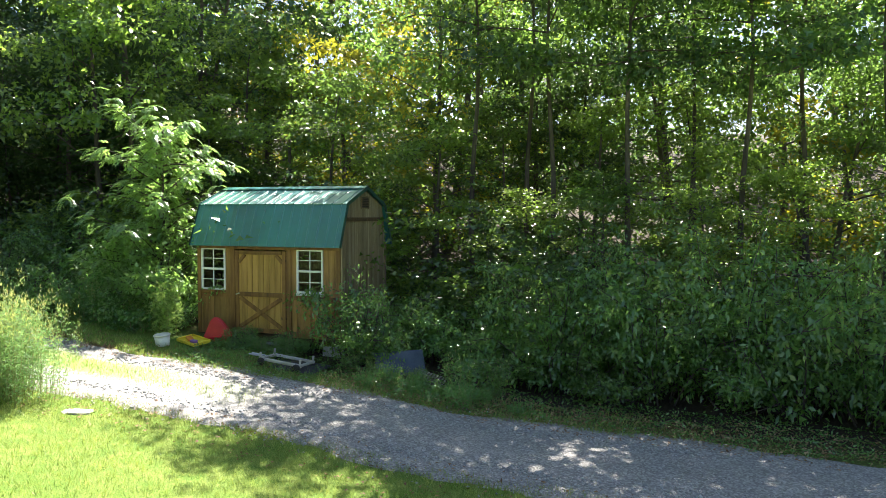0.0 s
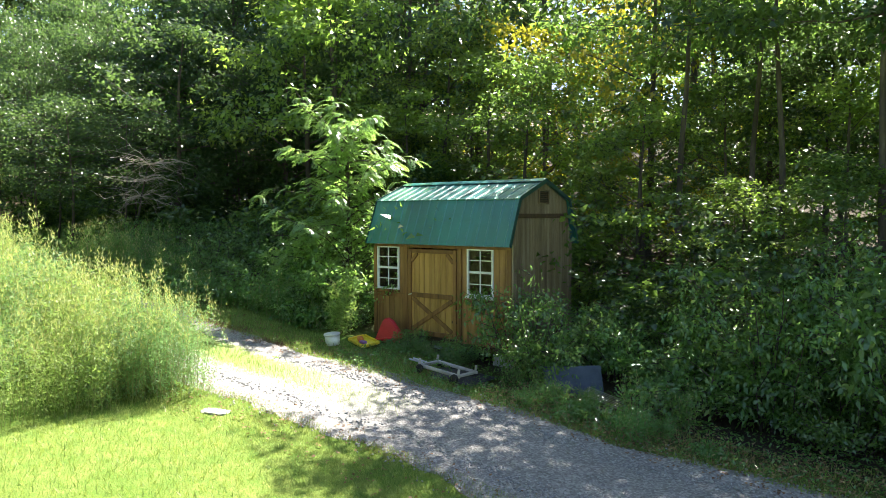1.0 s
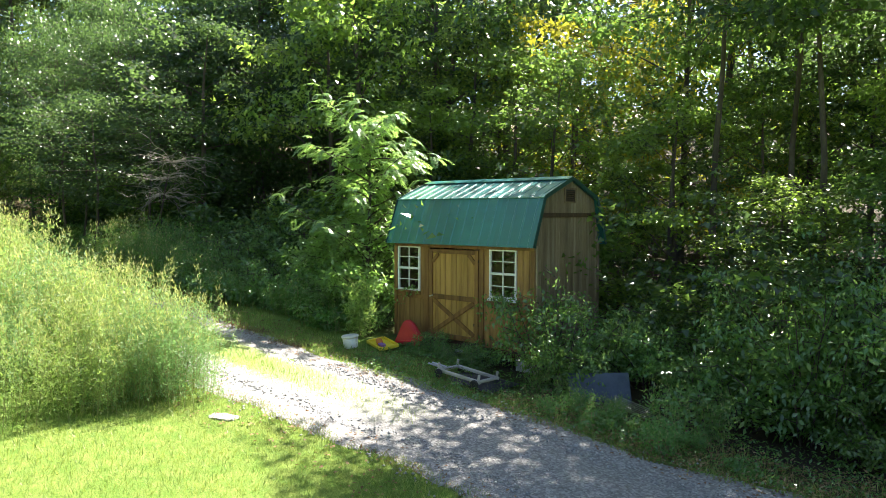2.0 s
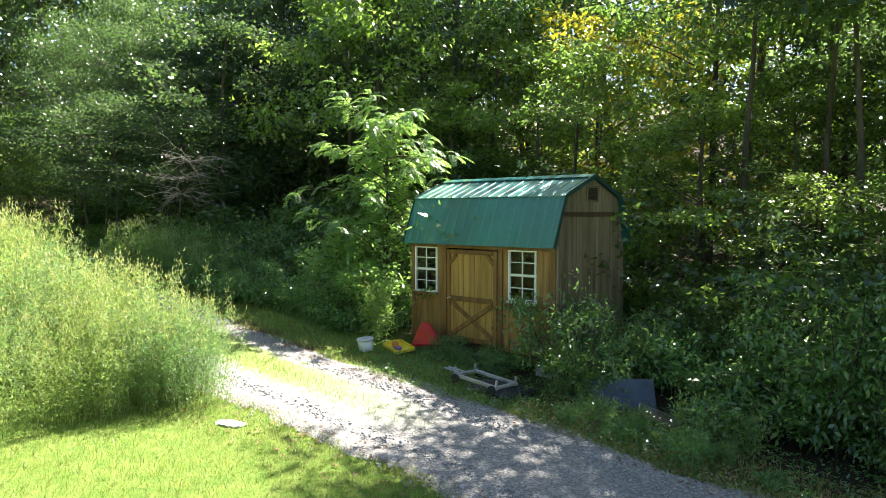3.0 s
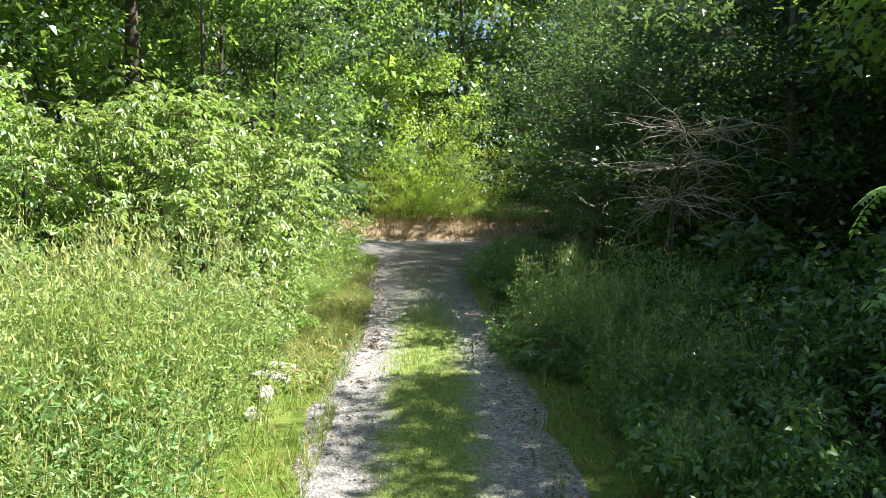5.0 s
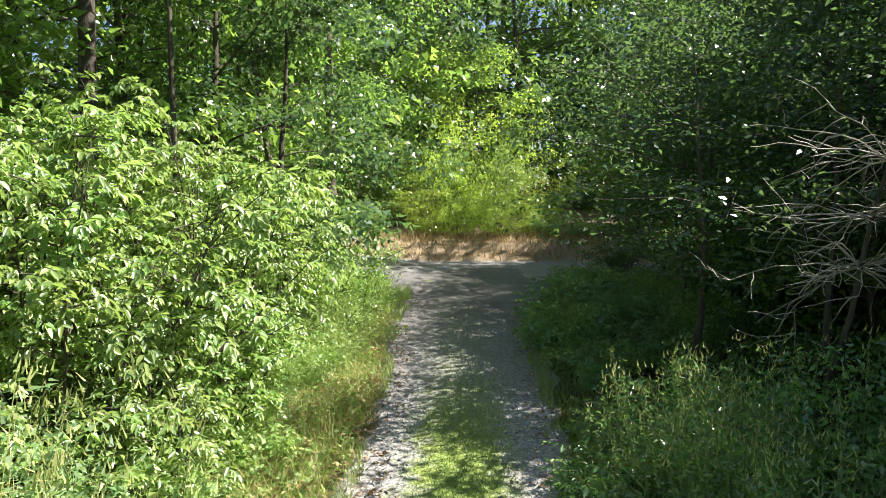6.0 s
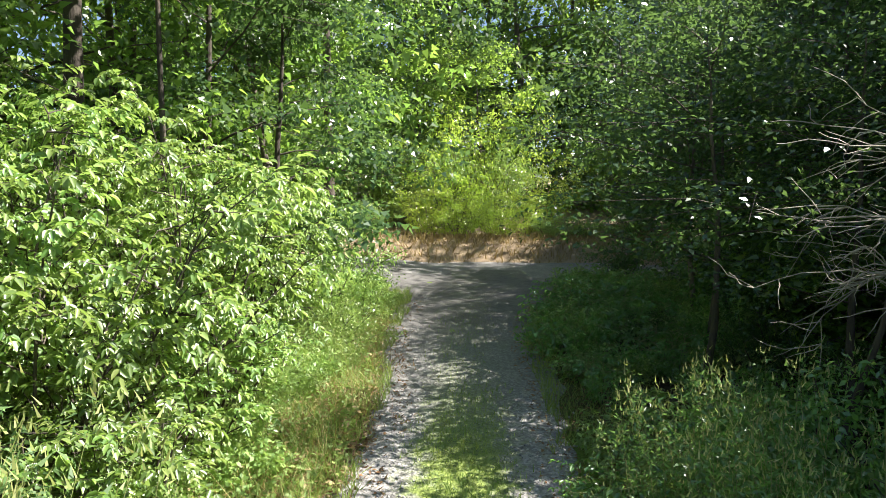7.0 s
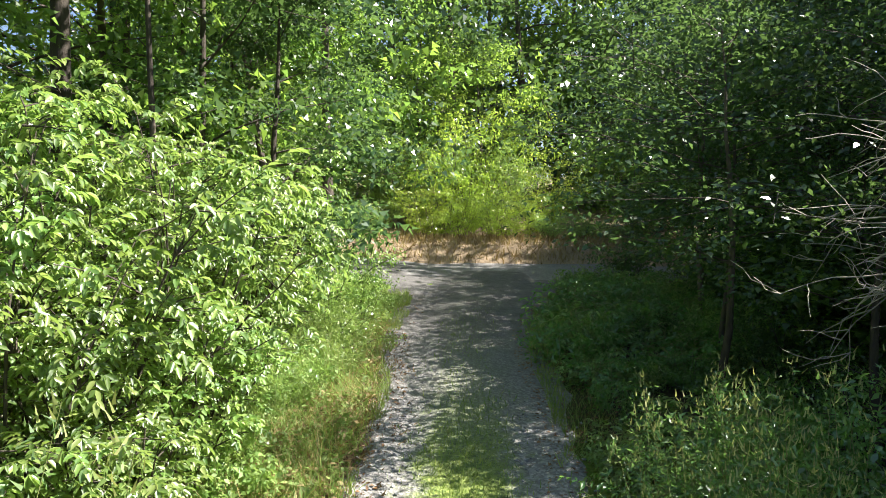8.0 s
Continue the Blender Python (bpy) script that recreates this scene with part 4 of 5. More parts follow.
for x, y, k, mt in ((-6.8, 5.0, 0, SU), (-3.3, 5.4, 2, FO), (0.2, 4.9, 1, SU), (-0.2, 6.6, 0, DE), (-11.8, 4.4, 1, FO),
                    (-7.6, 7.0, 2, SU), (-5.4, 6.8, 0, SU), (-3.4, 6.8, 3, SU), (1.2, 7.4, 2, FO), (3.4, 8.6, 1, DE), (-11.4, 6.0, 0, DE), (-14.8, 6.4, 2, DE), (-9.9, 8.0, 0, DE),
                    (-4.8, 9.4, 2, YE), (-7.8, 9.6, 1, SU), (-1.6, 9.8, 0, YE), (1.8, 9.8, 1, DE), (6.2, 11, 3, SU), (9.6, 11.2, 1, FO), (13, 11, 1, FO), (-11, 9.4, 3, DE)):
    # the far left gets the dark copy, its shade carried by leaf colour
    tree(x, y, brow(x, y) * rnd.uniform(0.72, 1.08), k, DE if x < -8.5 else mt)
for x, y, h in ((-9.0, 4.4, 9.8), (-10.0, 3.9, 9.4)):
    # light leaf copy, so these two read as sunlit
    tree(x, y, h, 1, SU)
# high crowns over a lower, sunlit edge beyond the shed
for i, (x, y) in enumerate(((1.3, 5.0), (3.2, 5.4), (5.2, 4.8), (7.8, 5.2), (10.6, 5.0), (13.6, 5.2), (2.3, 7.0), (6.6, 7.0), (9.2, 6.8))):
    plant("tree", EDGE, x, y, 0.88, i * 1.9, (BARK, (FO, DE)[i % 2]), "tall tree with a high crown at the wood's edge", "tree", "trees of the wood")
for i, (x, y, h) in enumerate(((2.8, 4.0, 3.8), (4.8, 4.2, 4.4), (7.0, 4.0, 4.0), (9.4, 4.2, 4.6), (12.0, 4.2, 4.6), (4.0, 6.8, 6.2), (6.8, 6.8, 6.4), (9.6, 7.0, 6.8), (12.8, 7.0, 6.8), (15, 6, 6))):
    tree(x, y, h, i, (SU, FO, SU)[i % 3])
for i, (x, y) in enumerate(((-17, 7.2), (-21, 6), (-17, 10.5), (-13, 11), (-9.5, 12), (-6, 13), (-2.5, 14), (1, 13), (6, 13.5), (11.5, 13), (16, 11), (20, 9), (-20, 8), (-14, 16), (-8, 18), (-2, 19), (4, 19), (10, 19), (16, 18), (23, 15), (-20, 15), (-18.6, 12.4), (-23, 14), (-14.6, 12.8), (-26, 17))):
    # dark leaf copy again stands in for shade on the left
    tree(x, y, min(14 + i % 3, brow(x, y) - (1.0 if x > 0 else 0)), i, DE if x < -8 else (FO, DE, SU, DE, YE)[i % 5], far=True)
for i, (x, y) in enumerate(((-7.6, 3.0), (-10.2, 2.6), (-2.0, 3.6), (0.4, 3.8), (2.6, 3.4), (5.4, 3.2), (7.8, 3.4), (10.4, 3.6), (-6, 6.4), (-9.8, 5.8), (-13.6, 4.4), (-16.5, 2.6), (-18.6, 2.2), (-21.4, 2.4), (-20.4, 1.8), (-23, 3))):
    shrub(x, y, 0.9 + 0.1 * (i % 3), i, (FO, DE, FO)[i % 3], "leafy undergrowth at the foot of the wood", tall=0.75, protos=THICKET)
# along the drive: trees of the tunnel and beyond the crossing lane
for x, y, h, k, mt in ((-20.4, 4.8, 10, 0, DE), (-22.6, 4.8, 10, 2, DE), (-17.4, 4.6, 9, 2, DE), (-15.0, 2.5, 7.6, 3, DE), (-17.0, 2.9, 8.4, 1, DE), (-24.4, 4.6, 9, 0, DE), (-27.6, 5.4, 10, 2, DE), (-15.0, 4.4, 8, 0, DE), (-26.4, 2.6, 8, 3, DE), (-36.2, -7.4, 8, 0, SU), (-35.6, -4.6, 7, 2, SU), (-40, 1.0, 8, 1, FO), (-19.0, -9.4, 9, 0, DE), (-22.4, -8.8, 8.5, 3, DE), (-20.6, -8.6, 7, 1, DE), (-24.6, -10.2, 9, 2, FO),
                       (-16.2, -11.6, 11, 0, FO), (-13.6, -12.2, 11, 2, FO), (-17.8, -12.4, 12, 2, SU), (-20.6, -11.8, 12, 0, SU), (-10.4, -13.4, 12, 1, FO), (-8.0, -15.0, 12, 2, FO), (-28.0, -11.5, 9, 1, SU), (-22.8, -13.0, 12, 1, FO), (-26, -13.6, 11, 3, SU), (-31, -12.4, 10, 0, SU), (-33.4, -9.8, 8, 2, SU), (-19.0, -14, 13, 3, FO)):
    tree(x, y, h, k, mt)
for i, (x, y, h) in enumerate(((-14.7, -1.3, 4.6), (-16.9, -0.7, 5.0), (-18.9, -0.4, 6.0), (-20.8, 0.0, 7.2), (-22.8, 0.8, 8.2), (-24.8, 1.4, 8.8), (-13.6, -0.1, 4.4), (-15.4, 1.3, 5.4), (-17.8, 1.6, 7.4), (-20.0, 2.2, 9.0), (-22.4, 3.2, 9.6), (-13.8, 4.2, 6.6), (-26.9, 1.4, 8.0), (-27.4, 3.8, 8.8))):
    # dark leaf copy carries the shade on this side of the drive
    plant("tree", NEAR[i % 2], x, y, 0.82, rnd.uniform(0, 6.28), (BARK, DE), "slender tree with shade-toned leaves leaning over the drive's edge", "tree", "trees of the wood", tall=h / 6.56)
for i, (x, y) in enumerate(((-36, -12), (-39, -6.5), (-40.5, -2.5), (-42, -9), (-44, -4.2), (-43, 1.5), (-46, -1.5), (-41.5, 6), (-45, 9), (-33, -15), (-29.5, -14.5), (-25, -15), (-21, -16.5), (-16.5, -17), (-12.5, -18), (-8, -19.5), (-36, -18), (-36, 9.5), (-33, 14), (-30, 8.6), (-31.5, 12), (-27, 10), (-52, -6), (-50, -12), (-54, 0), (-57, -9), (-51, 5))):
    tree(x, y, 15 + i % 4, i, (FO, DE, SU, DE)[i % 4], far=True)
for x, y in ((-48, 8), (-47, 2.5), (-52, 11), (-45, 13)):
    plant("tree", RIM[0], x, y, 1.0, x, (BARK, DE), "tall green broadleaf tree high on the slope", "tree", "trees of the wood")
for i in range(20):
    a = radians(60 + i * 7.4)
    r = 45 + 4 * math.sin(i * 2.3)
    plant("tree", RIM[i % 2], -4 + r * math.cos(a), -6 + r * math.sin(a), 1.0, i * 1.3, (BARK, (FO, DE, SU)[i % 3]), "tall green broadleaf tree high on the slope", "tree", "trees of the wood")
for i, (x, y) in enumerate(((-34.0, -9.0), (-34.4, -6.0), (-33.6, 1.4), (-35.6, 3.4), (-32, -11), (-16, -14), (-11, -14), (-20, -12.4), (-24, -12))):
    shrub(x, y, 0.95 + 0.1 * (i % 3), i, (BR, BR, FO)[i % 3], "sunlit thicket beyond the lane", protos=THICKET)

# bare-trunked trees on the bank; unseen trees added behind the lawn dim the sky
for x, y, h, k in ((-16.0, -9.85, 14, 0), (-27.3, -8.9, 14, 0), (-15.6, -8.5, 11, 1)):
    plant("tree", BARE[k], x, y, h / (14, 11)[k], 0.0, (BARK, FO), "tall tree with a bare straight trunk and a high crown", "tree", "trees of the wood")
# out of view, added only to lessen sky light on the drive
for i in range(12):
    a = radians(-100 + i * 14)
    plant("tree", CHEAP[0], 3 + 38 * math.cos(a) + 2 * (i % 3), -8 + 38 * math.sin(a), 1.0, i * 1.7, (BARK, DE), "unseen broadleaf tree added behind the lawn to block sky light", "tree", "trees of the wood")

# locust beside the shed
plant("locust_tree", locust_proto(71, 4.5, 2.45, 50, 1350, 0.34), -4.95, 0.55, 1.0, 0.4, (BARK, LEAF_LOCUST), "young locust tree with bright pinnate leaves beside the shed", "tree")
dead_tree(-12.2, -0.8, 81, 3.2, 1.2)

# bushes: the bank in front of the gable and along the wood's edge
for x, y, s, k, t in ((0.42, -0.1, 0.9, 0, 1.4), (0.8, -0.2, 0.75, 1, 1.15), (1.0, 0.85, 0.85, 1, 0.95), (1.7, 1.0, 0.95, 0, 0.95), (2.6, 1.1, 0.85, 2, 1.1), (3.3, 0.6, 1.0, 0, 0.8), (4.3, 0.8, 1.15, 1, 1.15), (5.4, 0.5, 0.9, 2, 1.0), (6.2, 0.9, 1.25, 0, 1.45), (7.5, 0.7, 1.0, 1, 0.95), (8.5, 1.0, 1.3, 2, 1.6), (9.6, 0.7, 1.3, 0, 1.2), (10.9, 0.8, 1.3, 1, 1.2),
                      (1.0, 1.9, 0.85, 1, 0.9), (2.4, 2.2, 1.05, 2, 1.1), (3.8, 2.0, 1.2, 0, 1.2), (-0.9, -0.3, 0.4, 2, 0.9), (-1.9, -0.4, 0.34, 0, 0.9)):
    shrub(x, y, s, k, LEAF_BUSH, tall=t)
for x, y, s, k in ((4.6, 1.3, 0.9, 0), (6.0, 1.7, 1.0, 1), (7.6, 1.6, 1.05, 0), (9.4, 1.9, 1.05, 1), (11.6, 2.4, 1.1, 0)):
    shrub(x, y, s, k, LEAF_BUSH, "tall bush under the trees", protos=TALL_SHRUBS)
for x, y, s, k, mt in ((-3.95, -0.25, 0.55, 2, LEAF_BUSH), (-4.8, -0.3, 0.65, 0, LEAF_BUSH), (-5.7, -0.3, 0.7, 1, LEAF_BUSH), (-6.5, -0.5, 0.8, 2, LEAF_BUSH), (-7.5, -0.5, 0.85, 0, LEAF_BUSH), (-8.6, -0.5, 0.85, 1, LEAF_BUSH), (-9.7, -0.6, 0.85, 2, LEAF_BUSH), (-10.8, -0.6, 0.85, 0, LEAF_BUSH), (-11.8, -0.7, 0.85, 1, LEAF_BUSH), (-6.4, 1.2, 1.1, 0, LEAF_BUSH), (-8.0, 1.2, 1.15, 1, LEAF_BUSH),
                       (-10.0, 1.2, 1.2, 2, LEAF_BUSH), (-12.0, 0.8, 1.1, 0, LEAF_BUSH), (-4.25, 0.25, 0.95, 1, LEAF_LOCUST), (-5.3, -0.1, 0.85, 0, LEAF_LOCUST), (-4.7, 0.5, 1.25, 1, LEAF_LOCUST), (-5.9, 0.5, 1.2, 1, LEAF_LOCUST), (-14.0, 0.6, 0.8, 2, LEAF_SHADED), (-25.6, -0.6, 0.8, 1, LEAF_SHADED), (-14.9, 0.1, 0.6, 0, LEAF_BUSH), (-16.0, -0.1, 0.55, 1, LEAF_SHADED), (-17.2, 0.3, 0.65, 2, LEAF_SHADED), (-18.4, 0.2, 0.6, 0, LEAF_BUSH), (-19.7, 0.3, 0.65, 1, LEAF_SHADED), (-21.4, 0.6, 0.7, 2, LEAF_SHADED), (-23.4, 0.2, 0.6, 0, LEAF_SHADED), (-15.6, -1.3, 0.4, 2, LEAF_BUSH), (-17.9, -1.4, 0.35, 1, LEAF_SHADED), (-13.4, -0.9, 0.5, 1, LEAF_BUSH)):
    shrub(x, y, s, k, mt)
# sunlit bank on the far side of the weeds
for x, y, s, k in ((-11.1, -7.5, 0.95, 0), (-10.9, -9.0, 1.0, 1), (-11.0, -10.6, 1.0, 0), (-12.3, -7.5, 1.0, 1), (-12.5, -9.2, 1.05, 0), (-14.0, -7.6, 0.95, 0), (-14.2, -9.3, 1.1, 1), (-15.8, -7.7, 0.9, 1), (-9.4, -9.9, 0.85, 1), (-17.4, -7.7, 0.8, 0)):
    shrub(x, y, s, k, BR, "tall sunlit bush with drooping light green leaves", tall=1.2, protos=SPRIGS)
for x, y, s, k in ((-10.3, -7.2, 1.0, 1), (-10.0, -8.2, 1.05, 0), (-11.3, -6.7, 0.9, 0), (-12.4, -6.75, 0.9, 1), (-13.6, -6.9, 0.85, 0), (-9.9, -9.4, 1.1, 1), (-10.7, -6.5, 0.65, 0)):
    shrub(x, y, s, k, BR, "low sunlit bush with light green leaves", protos=LOW_SPRIGS)
for x, y, s, k in ((-9.0, -11.4, 1.0, 1), (-12.6, -11.0, 1.1, 0), (-7.0, -12.2, 1.0, 1), (-16.0, -9.0, 1.0, 0), (-18.8, -7.4, 0.8, 1)):
    shrub(x, y, s, k, BR, "tall sunlit bush with light green leaves", protos=TALL_SHRUBS)
for x, y, s, k in ((-9.6, -6.9, 0.5, 0), (-11.0, -6.3, 0.45, 2), (-14.6, -6.5, 0.45, 1), (-17.2, -6.5, 0.6, 0), (-18.8, -6.4, 0.6, 1), (-31.4, -8.6, 0.9, 0), (-31.2, -1.2, 0.7, 2), (-31.8, 0.6, 0.9, 0), (-30.9, -2.4, 0.5, 1)):
    shrub(x, y, s, k, BR, "sunlit bright green bush")
# bushes whose glow in the sun is partly in the lime colour
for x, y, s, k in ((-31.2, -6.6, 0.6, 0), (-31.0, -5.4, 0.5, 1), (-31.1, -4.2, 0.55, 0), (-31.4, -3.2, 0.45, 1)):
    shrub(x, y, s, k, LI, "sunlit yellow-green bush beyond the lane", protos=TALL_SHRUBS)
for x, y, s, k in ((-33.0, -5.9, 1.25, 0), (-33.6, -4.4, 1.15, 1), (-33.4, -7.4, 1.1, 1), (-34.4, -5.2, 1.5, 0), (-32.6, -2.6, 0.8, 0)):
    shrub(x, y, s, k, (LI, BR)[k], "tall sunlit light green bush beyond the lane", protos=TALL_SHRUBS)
# weeds between the lawn and the bank, and low growth at the road's edges
for i in range(84):
    x = rnd.uniform(-8.9, -2.3)
    y = (-5.5 if x > -3.3 else -5.8) - (rnd.uniform(0, 1) ** 1.25) * 4.8
    if i < 12:
        x, y = (-2.4 - 0.4 * (i % 2), -5.3 - 0.24 * i) if i < 7 else (-1.85 - 0.3 * (i - 6), -5.3 - 0.1 * (i % 3))
    if x < -6.6:
        y = min(y, -6.1)
    weeds(x, y, rnd.uniform(0.85, 1.1) * float(np.interp(x, [-9, -7.5, -5, -3.6, -2.4], [1.1, 1.1, 1.05, 0.9, 0.82])), i, mt=LEAF_WEED_COOL if math.sin(x * 1.7 + y * 2.3) > 0.35 else LEAF_WEED)
for i in range(44):
    x = rnd.uniform(-13, -3.8)
    weeds(x, (-0.95 if x > -7 else -1.5) + rnd.uniform(-0.3, 0.35), rnd.uniform(0.6, 1.0), i, "low shaded weeds at the drive's edge", LOW_WEEDS, LEAF_BUSH)
for i in range(22):
    x = rnd.uniform(-21, -10)
    weeds(x, -6.2 + rnd.uniform(-0.3, 0.25) - (0.2 if x < -16 else 0), rnd.uniform(0.4, 0.8), i, "low sunlit weeds on the bank", LOW_WEEDS, LEAF_WEED)
for i in range(44):
    x = rnd.uniform(-16.5, -10.2)
    weeds(x, -2.75 + rnd.uniform(0, 1.0) ** 1.3 * 1.9, rnd.uniform(0.4, 0.95) * (0.7 if x < -14.5 else 1.0), i, "lush low weeds at the drive's edge", LUSH, BR if i % 5 < 2 else LEAF_BUSH)
# shaded undergrowth between the drive and the trees towards the lane
near_lane = random.Random(77)
for i in range(64):
    x = -16.2 - 7.6 * i / 64
    y = road_line(x) + road_half(x) + 0.4 + near_lane.uniform(0, 1) ** 1.2 * 3.2
    plant("weed_clump", LUSH[i % 3], x, y, near_lane.uniform(0.6, 1.05), near_lane.uniform(0, 6.28), (STALK, BR if i % 5 < 2 else LEAF_BUSH, LEAF_WEED_TIP), "lush low weeds in the shade at the drive's edge", "weeds", "weed clumps", ("stalk", "foliage", "plume"))
for i in range(10):
    weeds(rnd.uniform(0.6, 4.8), -1.2 + rnd.uniform(-0.3, 0.3), rnd.uniform(0.35, 0.6), i, "low weeds in the shade by the shed", LOW_WEEDS, LEAF_BUSH)
plant("weed_clump", weed_proto(66, 1.15, 0.22, 16, 60, 0.11, 6), -3.6, -0.85, 1.0, 0.0, (STALK, LEAF_WEED, LEAF_WEED_TIP), "pale feathery weed standing beside the white bucket", "weeds", "weed clumps", ("stalk", "foliage", "plume"))
for i in range(9):
    weeds(-2.4 + 0.2 * i, -0.62 + rnd.uniform(-0.12, 0.12), rnd.uniform(0.28, 0.5), 1 + i % 2, "dark weeds in front of the shed door", LOW_WEEDS, LEAF_BUSH)
for x, y, s in ((0.6, -0.75, 0.5), (1.15, -0.75, 0.4), (1.5, -0.85, 0.32), (1.9, -0.7, 0.35), (2.7, -0.5, 0.75), (3.4, -0.5, 0.7)):
    weeds(x, y, s, 2, "grassy weeds at the foot of the bushes", LOW_WEEDS, LEAF_BUSH)
for i in range(16):
    x = rnd.uniform(-19, -12)
    weeds(x, -6.6 + rnd.uniform(-0.5, 0.2), rnd.uniform(0.55, 0.95), i, "weeds on the sunlit bank", LOW_WEEDS, (LEAF_WEED, BR)[i % 2])

for x, y, s in ((-9.6, -1.7, 0.8), (-10.3, -1.8, 0.9), (-11.0, -2.0, 0.85), (-11.6, -2.2, 0.75), (-10.7, -1.5, 0.95), (-8.7, -1.6, 0.7)):
    weeds(x, y, s, 0, "tall feathery weeds on the shaded verge", WEEDS, LEAF_BUSH)


# ---- small things ----
PLASTIC_WHITE = surface("white_bucket_plastic", [(0.3, (0.62, 0.6, 0.56)), (0.7, (0.8, 0.79, 0.76))], 4, 30, 0.45, 0.1)
PLASTIC_RED = surface("red_plastic", [(0.3, (0.5, 0.012, 0.02)), (0.7, (0.68, 0.03, 0.04))], 3, 30, 0.4, 0.08)
PLASTIC_YELLOW = surface("yellow_plastic", [(0.3, (0.6, 0.42, 0.02)), (0.7, (0.78, 0.6, 0.05))], 3, 30, 0.4, 0.08)
PLASTIC_ORANGE = surface("orange_plastic", [(0.3, (0.6, 0.14, 0.03)), (0.7, (0.75, 0.22, 0.05))], 3, 30, 0.4, 0.08)
PLASTIC_PURPLE = surface("purple_plastic", [(0.3, (0.2, 0.08, 0.3)), (0.7, (0.3, 0.14, 0.42))], 3, 30, 0.4, 0.08)
TARP_BLACK = surface("black_tarpaulin", [(0.3, (0.012, 0.012, 0.014)), (0.7, (0.035, 0.035, 0.04))], 5, 30, 0.5, 0.6)
BLUE_GREY = surface("faded_blue_grey_sheet", [(0.3, (0.04, 0.055, 0.085)), (0.7, (0.08, 0.1, 0.145))], 3, 30, 0.6, 0.2)
PALE_WOOD = surface("weathered_pale_bars", [(0.3, (0.3, 0.27, 0.24)), (0.7, (0.5, 0.47, 0.43))], 4, 30, 0.7, 0.3)
PALE_STONE = surface("pale_stone", [(0.3, (0.27, 0.26, 0.24)), (0.7, (0.46, 0.445, 0.415))], 5, 40, 0.85, 0.5)


def lathe(profile, sides=28):
    bm = bmesh.new()
    rings = [[bm.verts.new((r * math.cos(2 * math.pi * i / sides), r * math.sin(2 * math.pi * i / sides), z)) for i in range(sides)] for r, z in profile]
    for a, b in zip(rings, rings[1:]):
        for i in range(sides):
            f = bm.faces.new((a[i], a[(i + 1) % sides], b[(i + 1) % sides], b[i]))
            f.smooth = True
    bm.faces.new(rings[0][::-1])
    bm.faces.new(rings[-1])
    return bm


def rock(seed, sx, sy, sz, cuts=2, rough=0.16):
    rng = random.Random(seed)
    bm = bmesh.new()
    bmesh.ops.create_icosphere(bm, subdivisions=cuts, radius=1.0)
    for v in bm.verts:
        k = 1 + rng.uniform(-rough, rough)
        p = v.co * k
        m = max(abs(p.x), abs(p.y), abs(p.z))
        p = p.lerp(p / m, 0.7)
        v.co = (p.x * sx, p.y * sy, p.z * sz)
    return bm


bx, by = -3.1, -1.5
bucket = thing("bucket", Matrix.LocRotScale((bx, by, gz(bx, by)), Euler((0.05, -0.07, 0.35)), (1.0, 1.0, 0.72)), "white plastic bucket standing in the grass", "bucket")
part("body", lathe([(0.125, 0.0), (0.13, 0.01), (0.15, 0.3), (0.138, 0.3), (0.12, 0.02)]), PLASTIC_WHITE, bucket)
part("rim", lathe([(0.152, 0.27), (0.162, 0.275), (0.162, 0.31), (0.15, 0.318), (0.14, 0.31), (0.139, 0.272)]), PLASTIC_WHITE, bucket)
part("lid", lathe([(0.15, 0.319), (0.146, 0.328), (0.05, 0.332)]), PLASTIC_WHITE, bucket)

tx, ty = -2.78, -0.98
toy = thing("toy_tray", Matrix.LocRotScale((tx, ty, gz(tx, ty) + 0.05), Euler((0.12, 0.1, -0.3)), (0.85, 0.85, 0.85)), "tipped yellow plastic toy tray with orange and purple pieces", "toy")
bm = bmesh.new()
box(bm, -0.33, 0.33, -0.2, 0.2, 0.0, 0.03, 0.01)
part("tray", bm, PLASTIC_YELLOW, toy)
for x0, x1, y0, y1 in ((-0.35, 0.35, -0.235, -0.201), (-0.35, 0.35, 0.201, 0.235), (-0.365, -0.331, -0.2, 0.2), (0.331, 0.365, -0.2, 0.2)):
    part("rim", box(bmesh.new(), x0, x1, y0, y1, 0.0, 0.075, 0.012), PLASTIC_YELLOW, toy)
bm = rock(3, 0.17, 0.075, 0.035, 2, 0.0)
part("bowl", bm, PLASTIC_ORANGE, toy, "orange plastic bowl", pose(-0.1, -0.03, 0.07, 0, 0, -20))
part("block", rock(4, 0.1, 0.06, 0.04, 2, 0.0), PLASTIC_PURPLE, toy, "purple plastic block", pose(0.13, -0.08, 0.06, 0, 0, 10))

# red plastic roof of a play house, leaning by the wall
rx, ry = -2.6, -0.42
red = thing("play_roof", Matrix.LocRotScale((rx, ry, gz(rx, ry) + 0.33), Euler((0, 0, 0.2)), (0.88, 0.88, 0.88)), "red plastic play-house roof piece leaning by the shed", "toy")
bm = bmesh.new()
front = [(-0.36, -0.1, -0.28), (0.42, -0.12, -0.18), (0.06, 0.02, 0.16), (-0.1, 0.03, 0.24), (-0.2, 0.0, 0.16)]
rows = [[bm.verts.new(p) for p in front], [bm.verts.new((x * 0.94, y + 0.12, z * 0.94)) for x, y, z in front]]
bm.faces.new(rows[0])
bm.faces.new(rows[1][::-1])
for i in range(5):
    bm.faces.new((rows[0][(i + 1) % 5], rows[0][i], rows[1][i], rows[1][(i + 1) % 5]))
